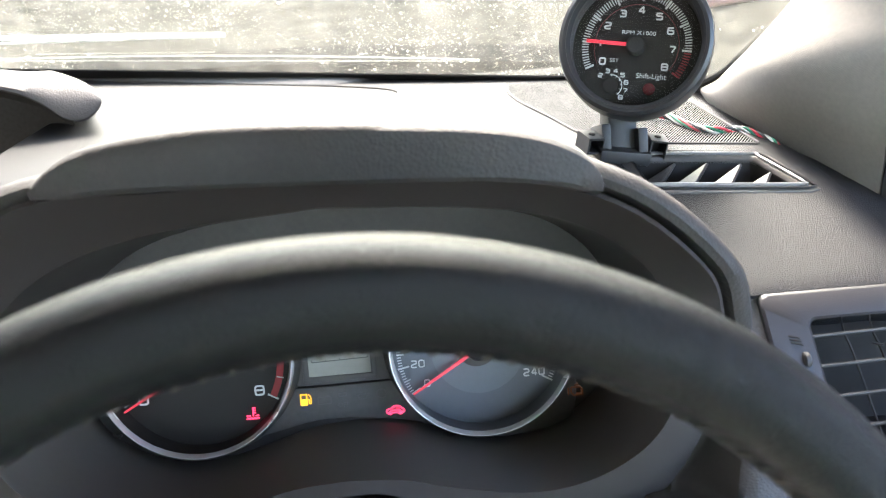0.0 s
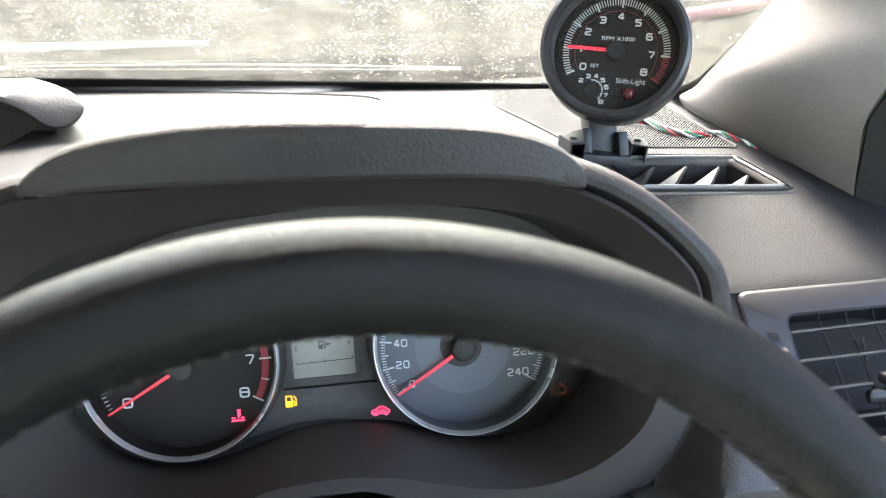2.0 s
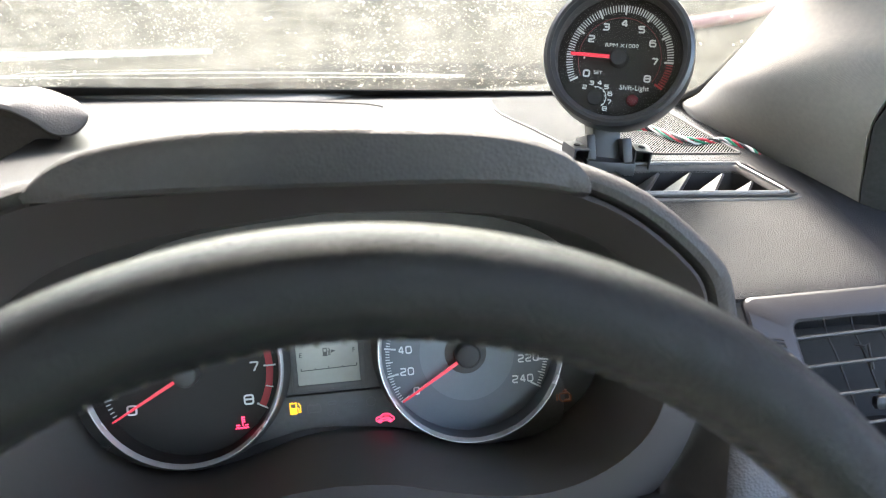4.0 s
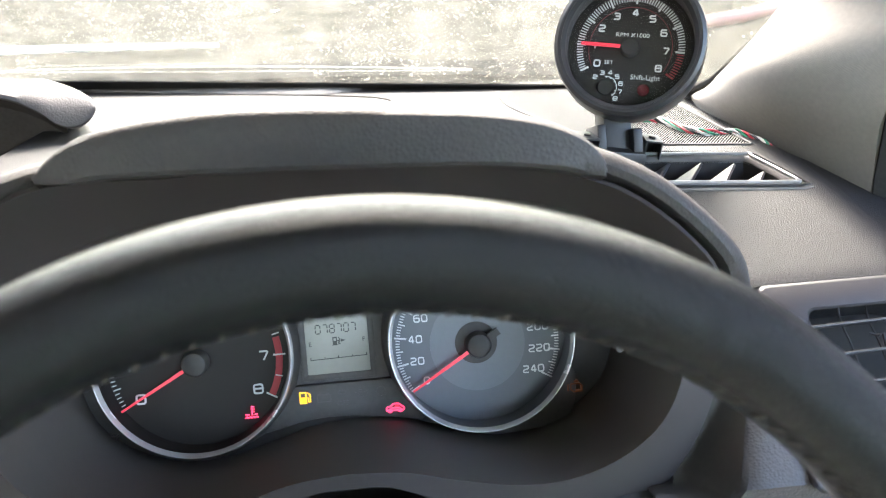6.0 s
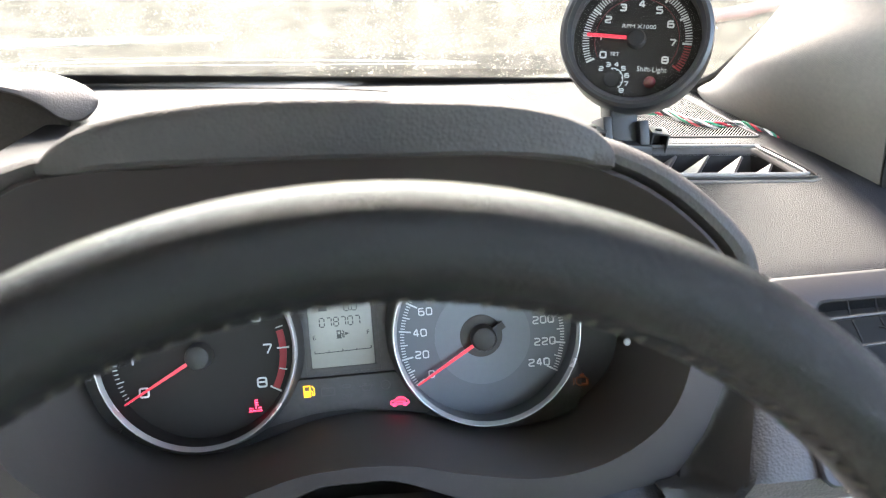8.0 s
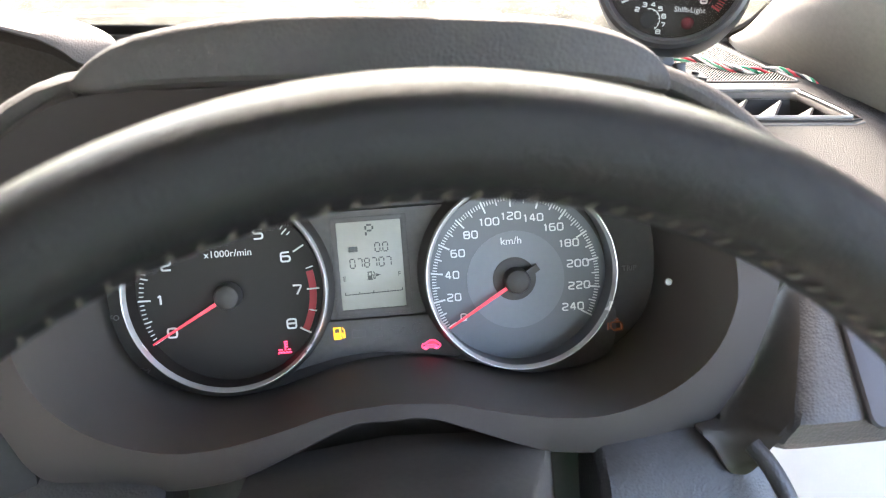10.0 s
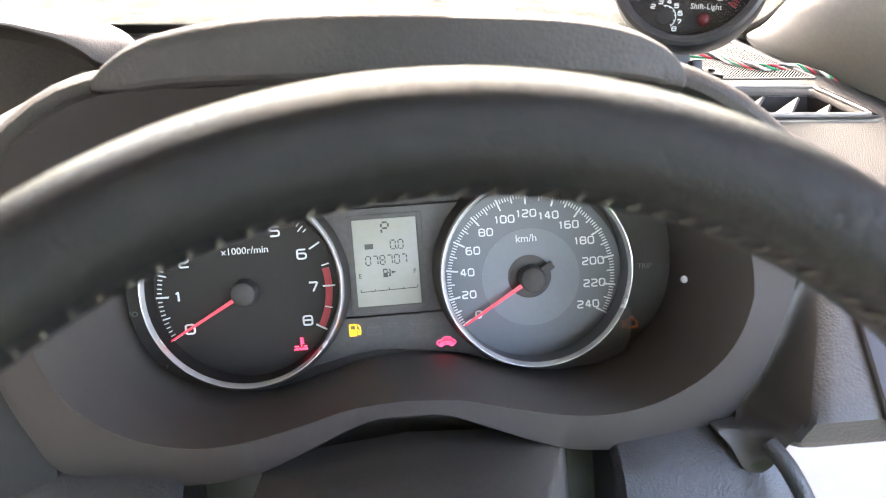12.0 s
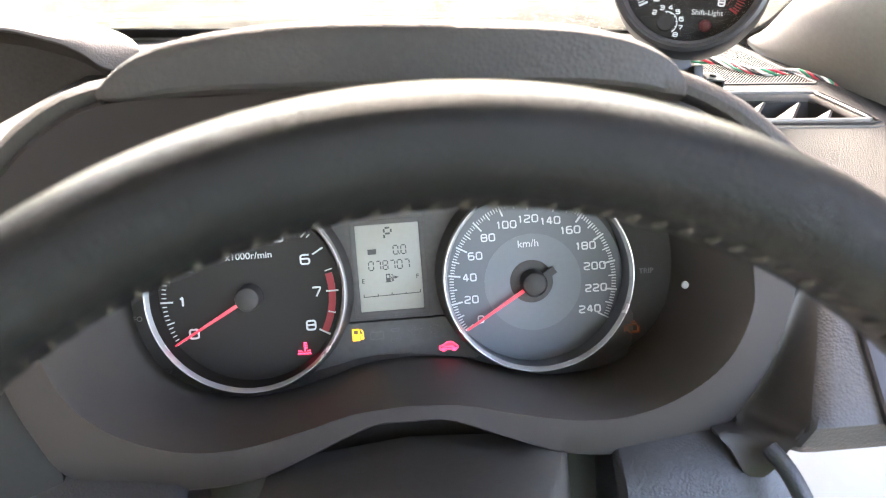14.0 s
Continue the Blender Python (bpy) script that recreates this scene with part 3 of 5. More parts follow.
INNER = mirrored([(0, -0.0368), (0.025, -0.039), (0.048, -0.0455), (0.075, -0.0515), (0.098, -0.052), (0.120, -0.0455), (0.138, -0.033), (0.148, -0.017), (0.152, 0.005), (0.149, 0.03), (0.138, 0.052), (0.112, 0.071), (0.07, 0.082), (0, 0.0875)], MID)
OUTER = mirrored([(0, -0.045), (0.018, -0.046), (0.045, -0.058), (0.072, -0.069), (0.105, -0.072), (0.140, -0.066), (0.155, -0.048), (0.164, -0.027), (0.170, 0.005), (0.168, 0.03), (0.158, 0.053), (0.120, 0.083), (0.065, 0.099), (0, 0.1035)], MID)


def eased(u):
    """A soft step from nought to one."""
    u = min(1.0, max(0.0, u))
    return u * u * (3 - 2 * u)


def raised(outline):
    """The passenger side of the hood stands a little higher."""
    out = []
    for x, z in outline:
        lift = eased((MID - x - 0.045) / 0.07) * eased(z / 0.06)
        low = eased((MID - x - 0.118) / 0.034) * eased((0.012 - z) / 0.036)
        out.append((x - low * (0.0055 + 0.0085 * eased((-z - 0.040) / 0.025)), z + 0.0115 * lift))
    return out


OUTER = raised(OUTER)
for _ in range(8):
    # ease the lower corner on the passenger side
    OUTER = [((OUTER[k - 1][0] + 2 * x + OUTER[(k + 1) % len(OUTER)][0]) / 4, (OUTER[k - 1][1] + 2 * z + OUTER[(k + 1) % len(OUTER)][1]) / 4) if x < MID - 0.11 and z < -0.01 else (x, z) for k, (x, z) in enumerate(OUTER)]


def fallen(x, z):
    """How far the lip's outer edge lies back at the sides."""
    return 0.014 * min(1.0, max(0.0, (abs(x - MID) - 0.05) / 0.09)) * min(1.0, max(0.0, (0.050 - z) / 0.05))


OUTER = [(x + (x + 0.06) * fallen(x, z) / 0.34, z + (z - 0.069) * fallen(x, z) / 0.34) for x, z in OUTER]


def lip_out(x, z):
    return lip_y(z) + fallen(x, z)


def deep(z):
    """How far the upper lip runs back under the brow."""
    return 0.03 * min(1.0, max(0.0, z / 0.08))


def build_dash_top():
    rows = []
    for j in range(280):
        x = -1.12 + 1.40 * j / 279
        far = glass_foot(x) - 0.006
        near = [0.027, 0.0245, 0.022, 0.0195, 0.017, 0.0145, 0.01, 0.0, -0.02, -0.04, -0.05]
        if -0.235 < x < 0.095:
            near = [0.028 - 0.00015 * k for k in range(11)]
        row = [(x, far, level(x, far) + 0.0035), (x, far - 0.010, level(x, far - 0.010) + 0.0012)] + [(x, y, level(x, y)) for y in (far - 0.018, far * 0.75 + 0.02, 0.16, 0.10, *[0.0795 - 0.0025 * k for k in range(21)], *near)]
        end = near[-1]
        row += [(x, end - 0.005, level(x, end - 0.005) - 0.0008), (x, end - 0.0075, level(x, end - 0.006) - 0.0035), (x, end - 0.004, level(x, end - 0.006) - 0.012), (x, end + 0.05, -0.02)]
        rows.append(row)
    bm = loft(rows)
    gone = []
    for f in bm.faces:
        c = f.calc_center_median()
        edge = 0.2035 - 0.3 * (c.y - 0.022)
        front, back = 0.0256 - 0.1225 * (c.x - 0.13), 0.0749 - 0.195 * (c.x - 0.1374)
        if 0.115 < c.x < edge - 0.002 and front + 0.0015 < c.y < back - 0.0015 or c.x < -0.342 and c.y < 0.30:
            gone.append(f)
    bmesh.ops.delete(bm, geom=gone, context="FACES")
    return bm


def outer_top(x):
    """Height of the upper outline of the dial surround over x."""
    two = sorted((q for q in OUTER if q[1] > 0.0), key=lambda q: abs(q[0] - x))[:2]
    wide = abs(two[0][0] - two[1][0]) or 1.0
    return two[0][1] + (two[1][1] - two[0][1]) * min(1.0, abs(x - two[0][0]) / wide)


def build_dashboard():
    root = thing("dashboard", CAR, "dark grained dashboard, sunlit on top", "dashboard", kind="structure")
    part("top_pad", build_dash_top(), DASH, root)
    # skin of the hump round the dials
    rows = []
    n = len(OUTER)
    sloping = ((0.0, 0.004), (0.0022, 0.002), (0.0045, 0.001), (0.0065, 0.0035), (0.0080, 0.007), (0.0088, 0.011), (0.0090, 0.016), (0.0086, 0.024), (0.0075, 0.04), (0.004, 0.09), (0.0, 0.2))
    upright = ((0.001, 0.010), (0.002, 0.003), (0.0035, 0.0), (0.007, -0.001), (0.0105, 0.0005), (0.013, 0.004), (0.0145, 0.012), (0.0155, 0.03), (0.017, 0.05), (0.019, 0.09), (0.03, 0.2))
    for one, two in zip(sloping, upright):
        row = []
        for x, z in OUTER:
            dx, dz = x - MID, z - 0.012
            r = math.hypot(dx, dz)
            full = min(1.0, max(0.0, (z + 0.03) / 0.05))
            side = min(1.0, max(0.0, (MID + 0.06 - x) / 0.12))
            grow, back = (1.25 * one[0] * side + two[0] * (1 - side), one[1] * side + two[1] * (1 - side))
            g = grow * full - 0.006 * (1 - full)
            row.append((x + g * dx / r, lip_out(x, z) + back + 0.012 * (1 - full), z + g * dz / r + 0.05 * back * (z > 0.03)))
        rows.append(row)
    part("dial_hood_skin", loft(rows, ring=True), SOFT_DASH, root, "soft grained dark hood skin")
    # brow over the dials
    top = ease([(-0.1705, 0.1000, 0), (-0.1698, 0.1042, 0), (-0.1635, 0.1097, 0), (-0.153, 0.1155, 0), (-0.140, 0.1184, 0), (-0.122, 0.1205, 0), (-0.095, 0.1215, 0), (-0.055, 0.1195, 0), (-0.010, 0.1155, 0), (0.015, 0.1105, 0), (0.030, 0.104, 0), (0.038, 0.097, 0), (0.0415, 0.090, 0)], 6)
    rows = []
    for k, p in enumerate(top):
        u = k / (len(top) - 1)
        low = 0.0955 + 0.0085 * math.sin(math.pi * min(1, u * 1.15 + 0.02)) - 0.008 * u
        inward = min(1.0, u / 0.22) ** 2
        low = min(low * inward + (outer_top(p.x) + 0.0005) * (1 - inward), p.y - 0.001)
        e = math.sin(math.pi * u) ** 0.5
        f = -0.1375 - 0.0125 * e
        rows.append([(p.x, -0.120, outer_top(p.x) - 0.003), (p.x, f + 0.009, min(low, outer_top(p.x)) - 0.0005), (p.x, f + 0.0045, min(low, outer_top(p.x)) + 0.0004), (p.x, f + 0.0025, low - 0.0005), (p.x, f + 0.001, low + 0.001), (p.x, f, low * 0.4 + p.y * 0.6), (p.x, f + 0.0005, p.y - 0.003 * e), (p.x, f + 0.0025, p.y - 0.0008 * e), (p.x, f + 0.006, p.y + 0.0005), (p.x, -0.12, p.y + 0.004 * e), (p.x, -0.05, p.y + 0.014 * e - 0.01 * (1 - e)), (p.x, 0.05, p.y + 0.026 * e - 0.03 * (1 - e)), (p.x, 0.15, p.y + 0.016 * e - 0.02), (p.x, 0.26, 0.135)])
    part("brow", loft(rows), SOFT_DASH, root, "soft grained brow over the dials")
    # lip round the dials and the dark tunnel to them
    rows = [[(x, lip_out(x, z) + 0.02, z) for x, z in OUTER], [(x, lip_out(x, z) + 0.002, z) for x, z in OUTER]]
    rows.append([(x + (MID - x) * 0.012, lip_out(x, z) - 0.0005, z + (0.012 - z) * 0.02) for x, z in OUTER])
    rows.append([(x - (MID - x) * 0.004, lip_y(z) + 0.003 + deep(z), z - (0.012 - z) * 0.006) for x, z in INNER])
    rows.append([(x, lip_y(z) + 0.006 + deep(z), z) for x, z in INNER])
    part("dial_surround", loft(rows[:-1], ring=True), SATIN, root, "satin dark lip round the dials")
    rows = rows[-2:]
    rows.append([(x, lip_y(z) + 0.03 + deep(z), z) for x, z in INNER])
    rows.append([(MID + (x - MID) * 0.985, 0.004, 0.015 + (z - 0.015) * (1.0 if z < 0 else 0.97)) for x, z in INNER])
    # one skin, two tones: the upper part is coloured darker as the hood's shade
    for name, m, upper, label in (("dial_tunnel", TUNNEL, False, "dark tunnel between lip and dials"), ("tunnel_roof", HOLLOW, True, "underside of the hood, coloured darker for shade")):
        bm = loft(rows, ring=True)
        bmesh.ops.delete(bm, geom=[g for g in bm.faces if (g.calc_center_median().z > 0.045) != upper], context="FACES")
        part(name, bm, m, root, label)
    # panel that carries the dials
    part("dial_panel", plate([(MID + (x - MID) * 0.99, 0.015 + (z - 0.015) * (1.03 if z < 0 else 0.98)) for x, z in INNER], 0.004, 0.012), HOLLOW, root)
    rows = []
    for k in range(13):
        z = 0.030 - 0.130 * k / 12
        rows.append([(-0.2340, -0.040, z), (-0.2360, -0.066, z - 0.001), (-0.250, -0.072, z - 0.003), (-0.275, -0.076, z - 0.006), (-0.32, -0.078, z - 0.01), (-0.60, -0.06, z - 0.02)])
    part("passenger_side_panel", loft(rows), DEEP, root, "smooth dark panel beside the dial surround")
    rows = []
    for k in range(41):
        y = -0.055 + 0.37 * k / 40
        z = level(-0.342, y)
        rows.append([(-0.3415, y, z), (-0.3440, y, z - 0.0006), (-0.3460, y, z - 0.0024), (-0.3468, y, z - 0.006), (-0.348, y, -0.08)])
    part("pad_edge", loft(rows), DASH, root, "rounded edge of the top pad")
    seam = [(-0.62, 0.60), (-0.387, 0.498), (-0.138, 0.386), (-0.060, 0.346), (-0.040, 0.330), (-0.033, 0.318)]
    rows = []
    for x, y in [(q.x, q.y) for q in ease([(x, y, 0) for x, y in [(-1.10, 0.70)] + seam[:4]], 8)]:
        back = glass_foot(x) - 0.007
        full = min(1.0, max(0.0, (-0.05 - x) / 0.06))
        y = back + (y - back) * full - 0.001
        rows.append([(x, y, level(x, y) + 0.0005), (x, y + 0.001, level(x, y) + 0.0022), (x, back, level(x, back) + 0.0060), (x, back + 0.002, level(x, back) + 0.001)])
    part("rear_strip", loft(rows), STRIP, root, "dull grey strip at the foot of the windscreen")
    part("seam", tube(ease([(x, y, level(x, y) + 0.0004) for x, y in seam], 6), 0.0009, 6), DEEP, root, "thin dark seam by the windscreen")
    return root


dashboard = build_dashboard()


def panel_y(z):
    return -0.0595 + 0.56 * (z - 0.026)


def build_side_panels():
    # grained end of the dash beside the dials
    rows = []
    for k in range(19):
        z = 0.026 - 0.094 * k / 18
        left = 0.131 - 0.014 * k / 18 - 0.016 * (k / 18) ** 2
        y = panel_y(z) + 0.003 + 1.1 * max(0.0, -0.057 - z)
        rows.append([(left - 0.034, y + 0.034, z), (left - 0.014, y + 0.016, z), (left - 0.003, y + 0.005, z), (left, y + 0.001, z), (left + 0.006, y, z), (0.150, y, z), (0.1505, y + 0.03, z)])
    last = [*rows[-1][:-2], (0.3, rows[-1][-2][1], rows[-1][-2][2]), (0.42, rows[-1][-2][1] + 0.01, rows[-1][-2][2])]
    rows.append(last)
    rows.append([(x + 0.001, y + 0.002, z - 0.003) for x, y, z in last])
    rows.append([(x + 0.003, y + 0.08, z - 0.012) for x, y, z in last])
    part("end_panel", loft([row[2:] for row in rows]), KNEE, dashboard, "grained dark dash end beside the dials")
    edge = sorted((q for q in OUTER if q[0] > MID + 0.1 and q[1] < 0.05), key=lambda q: -q[1])

    def lip_x(z):
        for (x0, z0), (x1, z1) in zip(edge, edge[1:]):
            if z >= z1:
                return x0 + (x1 - x0) * min(1.0, max(0.0, (z0 - z) / (z0 - z1)))
        return edge[-1][0]
    near_lip = [(lip_x(z) - 0.0015, lip_out(lip_x(z), z) + 0.004, z) for z in (0.040, 0.030, 0.020, 0.010, 0.0, -0.010, -0.020, -0.030, -0.040, -0.050, -0.058)]
    near_lip += [(0.0830, -0.0700, -0.0640), (0.0711, -0.0780, -0.0655), (0.0760, -0.0800, -0.0725), (0.0795, -0.0835, -0.0809), (0.0833, -0.0835, -0.0848), (0.0886, -0.0835, -0.0858)]
    near_end = [(x, panel_y(max(z, -0.057)) + 0.006, z) for x, z in ((0.127, 0.040), (0.1295, 0.030), (0.1285, 0.020), (0.126, 0.010), (0.1235, 0.0), (0.1210, -0.010), (0.1182, -0.020), (0.1145, -0.030), (0.1105, -0.040), (0.1065, -0.050), (0.1035, -0.058))]
    near_end += [(0.1020, -0.0965, -0.0620), (0.0995, -0.0950, -0.0665), (0.0965, -0.0935, -0.0705), (0.0935, -0.0910, -0.0770), (0.0915, -0.0860, -0.0830), (0.0890, -0.0835, -0.0859)]
    sweep = []
    for k, (a, b) in enumerate(zip(ease(near_lip, 3), ease(near_end, 3))):
        bow = 0.010 * min(1.0, max(0.0, (b.z + 0.075) / 0.03))
        sweep.append([a + Vector((0.0, 0.010, 0.0))] + [a.lerp(b, u) + Vector((0, (b.y - a.y) * (u ** 1.5 - u) + bow * math.sin(math.pi * u), 0)) for u in (j / 10 for j in range(11))])
    sweep.append([p + Vector((0, 0.012, 0)) for p in sweep[-1]])
    part("valley", loft(sweep), HOLLOW, dashboard, "smooth dark hollow beside the dial surround")
    # grey panel with the side vent, one piece with a rounded opening
    def rounded(x0, z0, x1, z1, r):
        out = []
        for cx, cz, start in ((x0 + r, z0 + r, 180), (x1 - r, z0 + r, 270), (x1 - r, z1 - r, 0), (x0 + r, z1 - r, 90)):
            out += [(cx + r * math.cos(radians(start + 15 * k)), cz + r * math.sin(radians(start + 15 * k))) for k in range(7)]
        return out

    def on_panel(x, z, off):
        if x < 0.15:
            x += 0.0045 * math.sin(math.pi * min(1, max(0, (0.0268 - z) / 0.0875)))
        return (x, panel_y(z) + off, z)
    outside, opening = rounded(0.1338, -0.0605, 0.42, 0.0268, 0.006), rounded(0.1565, -0.0405, 0.40, 0.0140, 0.004)
    slim = rounded(0.1348, -0.0595, 0.419, 0.0258, 0.006)
    wider = rounded(0.1550, -0.0420, 0.4015, 0.0155, 0.005)
    vent = thing("side_vent", CAR, "grey side air vent panel with black louvres", "air vent")
    part("panel", loft([[on_panel(*q, 0.006) for q in outside], [on_panel(*q, 0.0002) for q in outside], [on_panel(*q, -0.0010) for q in slim], [on_panel(*q, -0.0012) for q in wider], [on_panel(*q, 0.0002) for q in opening], [on_panel(*q, 0.012) for q in opening]], ring=True), PANEL_GREY, vent)
    well = loft([[on_panel(*q, 0.011) for q in opening], [on_panel(*q, 0.04) for q in opening]], ring=True)
    well.faces.new([well.verts.new(on_panel(*q, 0.04)) for q in opening])
    part("duct", well, DEEP, vent)
    for k, (left, right) in enumerate(((0.1545, 0.40), (0.1545, 0.40), (0.1550, 0.1885), (0.1560, 0.40))):
        z = 0.0065 - 0.0128 * k
        rows = []
        for x in (left, 0.5 * (left + right), right):
            y = panel_y(z) + 0.0005
            rise = 0.022 * (x - 0.157)
            rows.append([(x, y + dy, z + rise + dz) for dy, dz in ((0.0, -0.0009), (-0.0006, -0.0003), (-0.0006, 0.0004), (0.0, 0.0009), (0.0060, -0.0012), (0.0060, -0.0026))])
        part("slat", loft(rows, ring=True, ends=True), PANEL_GREY, vent)
    for k in range(7):
        x = 0.1775 + 0.0144 * k
        back = 0.011
        part("vane", tube(ease([(x + 0.0015, panel_y(0.016) + back, 0.014), (x, panel_y(0.006) + back, 0.005), (x + 0.0012, panel_y(-0.006) + back, -0.006), (x + 0.0030, panel_y(-0.040) + back, -0.040)], 4), 0.0006, 6), SATIN, vent)
    part("control_tab", joined(block(0.1935, panel_y(-0.016) - 0.006, -0.0200, 0.206, panel_y(-0.016) + 0.004, -0.0140, 0.002), block(0.186, panel_y(-0.024) + 0.002, -0.0290, 0.215, panel_y(-0.024) + 0.008, -0.0215, 0.003)), PANEL_GREY, vent, "small grey louvre tab")
    part("hook", tube([(0.1890, panel_y(0.001) + 0.009, -0.0005), (0.1925, panel_y(0.0) + 0.007, -0.0012), (0.1945, panel_y(0.0) + 0.007, 0.0), (0.1938, panel_y(-0.012) + 0.009, -0.012)], 0.0007, 6), SATIN, vent)
    tilt = Matrix.Translation((0, panel_y(0.006) - 0.0002, 0.006)) @ Matrix.Rotation(math.atan(-0.56), 4, "X")
    dashes = [[(0.1437, 0.0018), (0.1484, 0.0006), (0.1490, 0.0001)], [(0.1440, 0.0001), (0.1487, -0.0011), (0.1493, -0.0016)], [(0.1443, -0.0016), (0.1490, -0.0028), (0.1496, -0.0033)]]
    part("open_mark", moved(ribbon(dashes, 0.0007, -0.0014, -0.0009), tilt), DEEP, vent, "dark moulded open mark")
    part("thumb_wheel", moved(turned([(0.0, -0.0018), (0.0032, -0.0018), (0.0042, -0.0010), (0.0042, 0.0010), (0.0032, 0.0018), (0.0, 0.0018)], 24), Matrix.Translation((0.1497, panel_y(-0.0035) + 0.0010, -0.0035)) @ Matrix.Rotation(radians(90), 4, "Z")), CLAMP, vent)
    # knee panel under the dials
    profile = [(-0.05, -0.056), (-0.074, -0.072), (-0.083, -0.085), (-0.094, -0.12), (-0.11, -0.2), (-0.05, -0.42)]
    rows = [[(x, y + back, z) for y, z in profile] for x, back in ((0.0215, 0.06), (0.0220, 0.008), (0.0232, 0.003), (0.0260, 0.0), (0.045, 0.0), (0.07, 0.0), (0.098, 0.0), (0.1035, 0.004), (0.106, 0.054))]
    part("knee_panel", loft(rows), KNEE, dashboard, "grained lower dash panel under the dials")
    rows = [[(x, y + back, z) for y, z in profile] for x, back in ((-0.42, 0.0), (-0.3, 0.0), (-0.20, 0.0), (-0.182, 0.003), (-0.178, 0.008), (-0.1775, 0.06))]
    part("knee_panel", loft(rows), KNEE, dashboard, "grained lower dash panel under the dials")
    part("column_opening", loft([[(x, -0.035, z) for x in (-0.18, -0.08, 0.024)] for z in (-0.060, -0.2, -0.4)]), HOLLOW, dashboard, "dark hollow round the steering column")


build_side_panels()


def build_door_seal():
    path = ease([(0.0905, -0.088, -0.070), (0.0945, -0.094, -0.0765), (0.0975, -0.0985, -0.0835), (0.1005, -0.102, -0.0925), (0.106, -0.106, -0.112), (0.112, -0.11, -0.2), (0.114, -0.10, -0.35)], 6)
    part("edge_trim", tube(path, 0.0042, 12), KNEE, dashboard, "dark rounded edge trim by the door opening")


build_door_seal()


def build_side_defroster():
    root = thing("defroster_vent", CAR, "side window demister vent with pale fins in black frame", "air vent")
    corners = [(0.112, 0.0280), (0.130, 0.0256), (0.201, 0.0169), (0.2074, 0.019), (0.2052, 0.0246), (0.1951, 0.0587), (0.1904, 0.0647), (0.1374, 0.0749), (0.112, 0.0798)]

    def lift(x, y, h):
        return (x, y, level(x, y) - 0.004 + h)
    inside = [(0.112, 0.0322), (0.125, 0.0304), (0.1926, 0.0209), (0.1965, 0.0215), (0.197, 0.0245), (0.1883, 0.0547), (0.1857, 0.0586), (0.1347, 0.0674), (0.112, 0.0713)]
    wide = [(0.106, 0.0262), (0.130, 0.0230), (0.203, 0.0152), (0.2095, 0.0180), (0.2072, 0.0252), (0.1992, 0.0605), (0.1925, 0.0675), (0.1374, 0.0782), (0.106, 0.0845)]
    rows = [[lift(*w, 0.0035) for w in wide], [lift(*w, 0.0048) for w in wide], [lift(*c, 0.0052) for c in corners], [lift(c[0] * 0.8 + i[0] * 0.2, c[1] * 0.8 + i[1] * 0.2, 0.0036) for c, i in zip(corners, inside)],
            [lift(c[0] * 0.6 + i[0] * 0.4, c[1] * 0.6 + i[1] * 0.4, 0.0062) for c, i in zip(corners, inside)],
            [lift(c[0] * 0.2 + i[0] * 0.8, c[1] * 0.2 + i[1] * 0.8, 0.0060) for c, i in zip(corners, inside)],
            [lift(*i, 0.0040) for i in inside], [lift(*i, 0.0015) for i in inside]]
    part("frame", loft(rows, ring=True), BLACK, root)
    floor = loft([[lift(*i, 0.0025) for i in inside], [lift(*i, -0.024) for i in inside]], ring=True)
    floor.faces.new([floor.verts.new(lift(*i, -0.024)) for i in inside])
    part("duct", floor, DEEP, root)
    part("groove", tube([lift(*c, 0.0056) for c in corners[::-1]], 0.0009, 8), DEEP, root, "thin dark groove round the vent")
    part("bevel", tube(ease([lift(c[0] * 0.35 + i[0] * 0.65, c[1] * 0.35 + i[1] * 0.65, 0.0066) for c, i in zip(corners, inside)][::-1], 4), 0.0012, 8), BEVEL_GLINT, root, "inner bevel coloured pale as a highlight")
    part("bevel", tube([lift(0.112, 0.0302, 0.0062), lift(0.155, 0.0245, 0.0062), lift(0.197, 0.0192, 0.0062)], 0.0012, 8), BEVEL_GLINT, root, "inner bevel coloured pale as a highlight")
    for tip, base in (((0.1391, 0.0641), (0.1160, 0.0322)), ((0.1592, 0.0610), (0.1364, 0.0292)), ((0.1786, 0.0560), (0.158, 0.0262)), ((0.191, 0.0420), (0.1778, 0.0236))):
        a, b = lift(*tip, 0.0030), lift(*base, 0.0030)
        c, d = (b[0] - 0.0200, b[1] + 0.002, b[2] - 0.0035), (a[0] - 0.0060, a[1], a[2] - 0.0090)
        bm = bmesh.new()
        top = [bm.verts.new(q) for q in (a, b, c, d)]
        low = [bm.verts.new((q[0] + 0.0012, q[1], q[2] - 0.0012)) for q in (a, b, c, d)]
        bm.faces.new(top)
        bm.faces.new(low[::-1])
        for k in range(4):
            bm.faces.new((top[k], low[k], low[(k + 1) % 4], top[(k + 1) % 4]))
        bmesh.ops.recalc_face_normals(bm, faces=bm.faces)
        part("fin", bm, PANEL_GREY, root, "pale sunlit fin", smooth=False)


build_side_defroster()


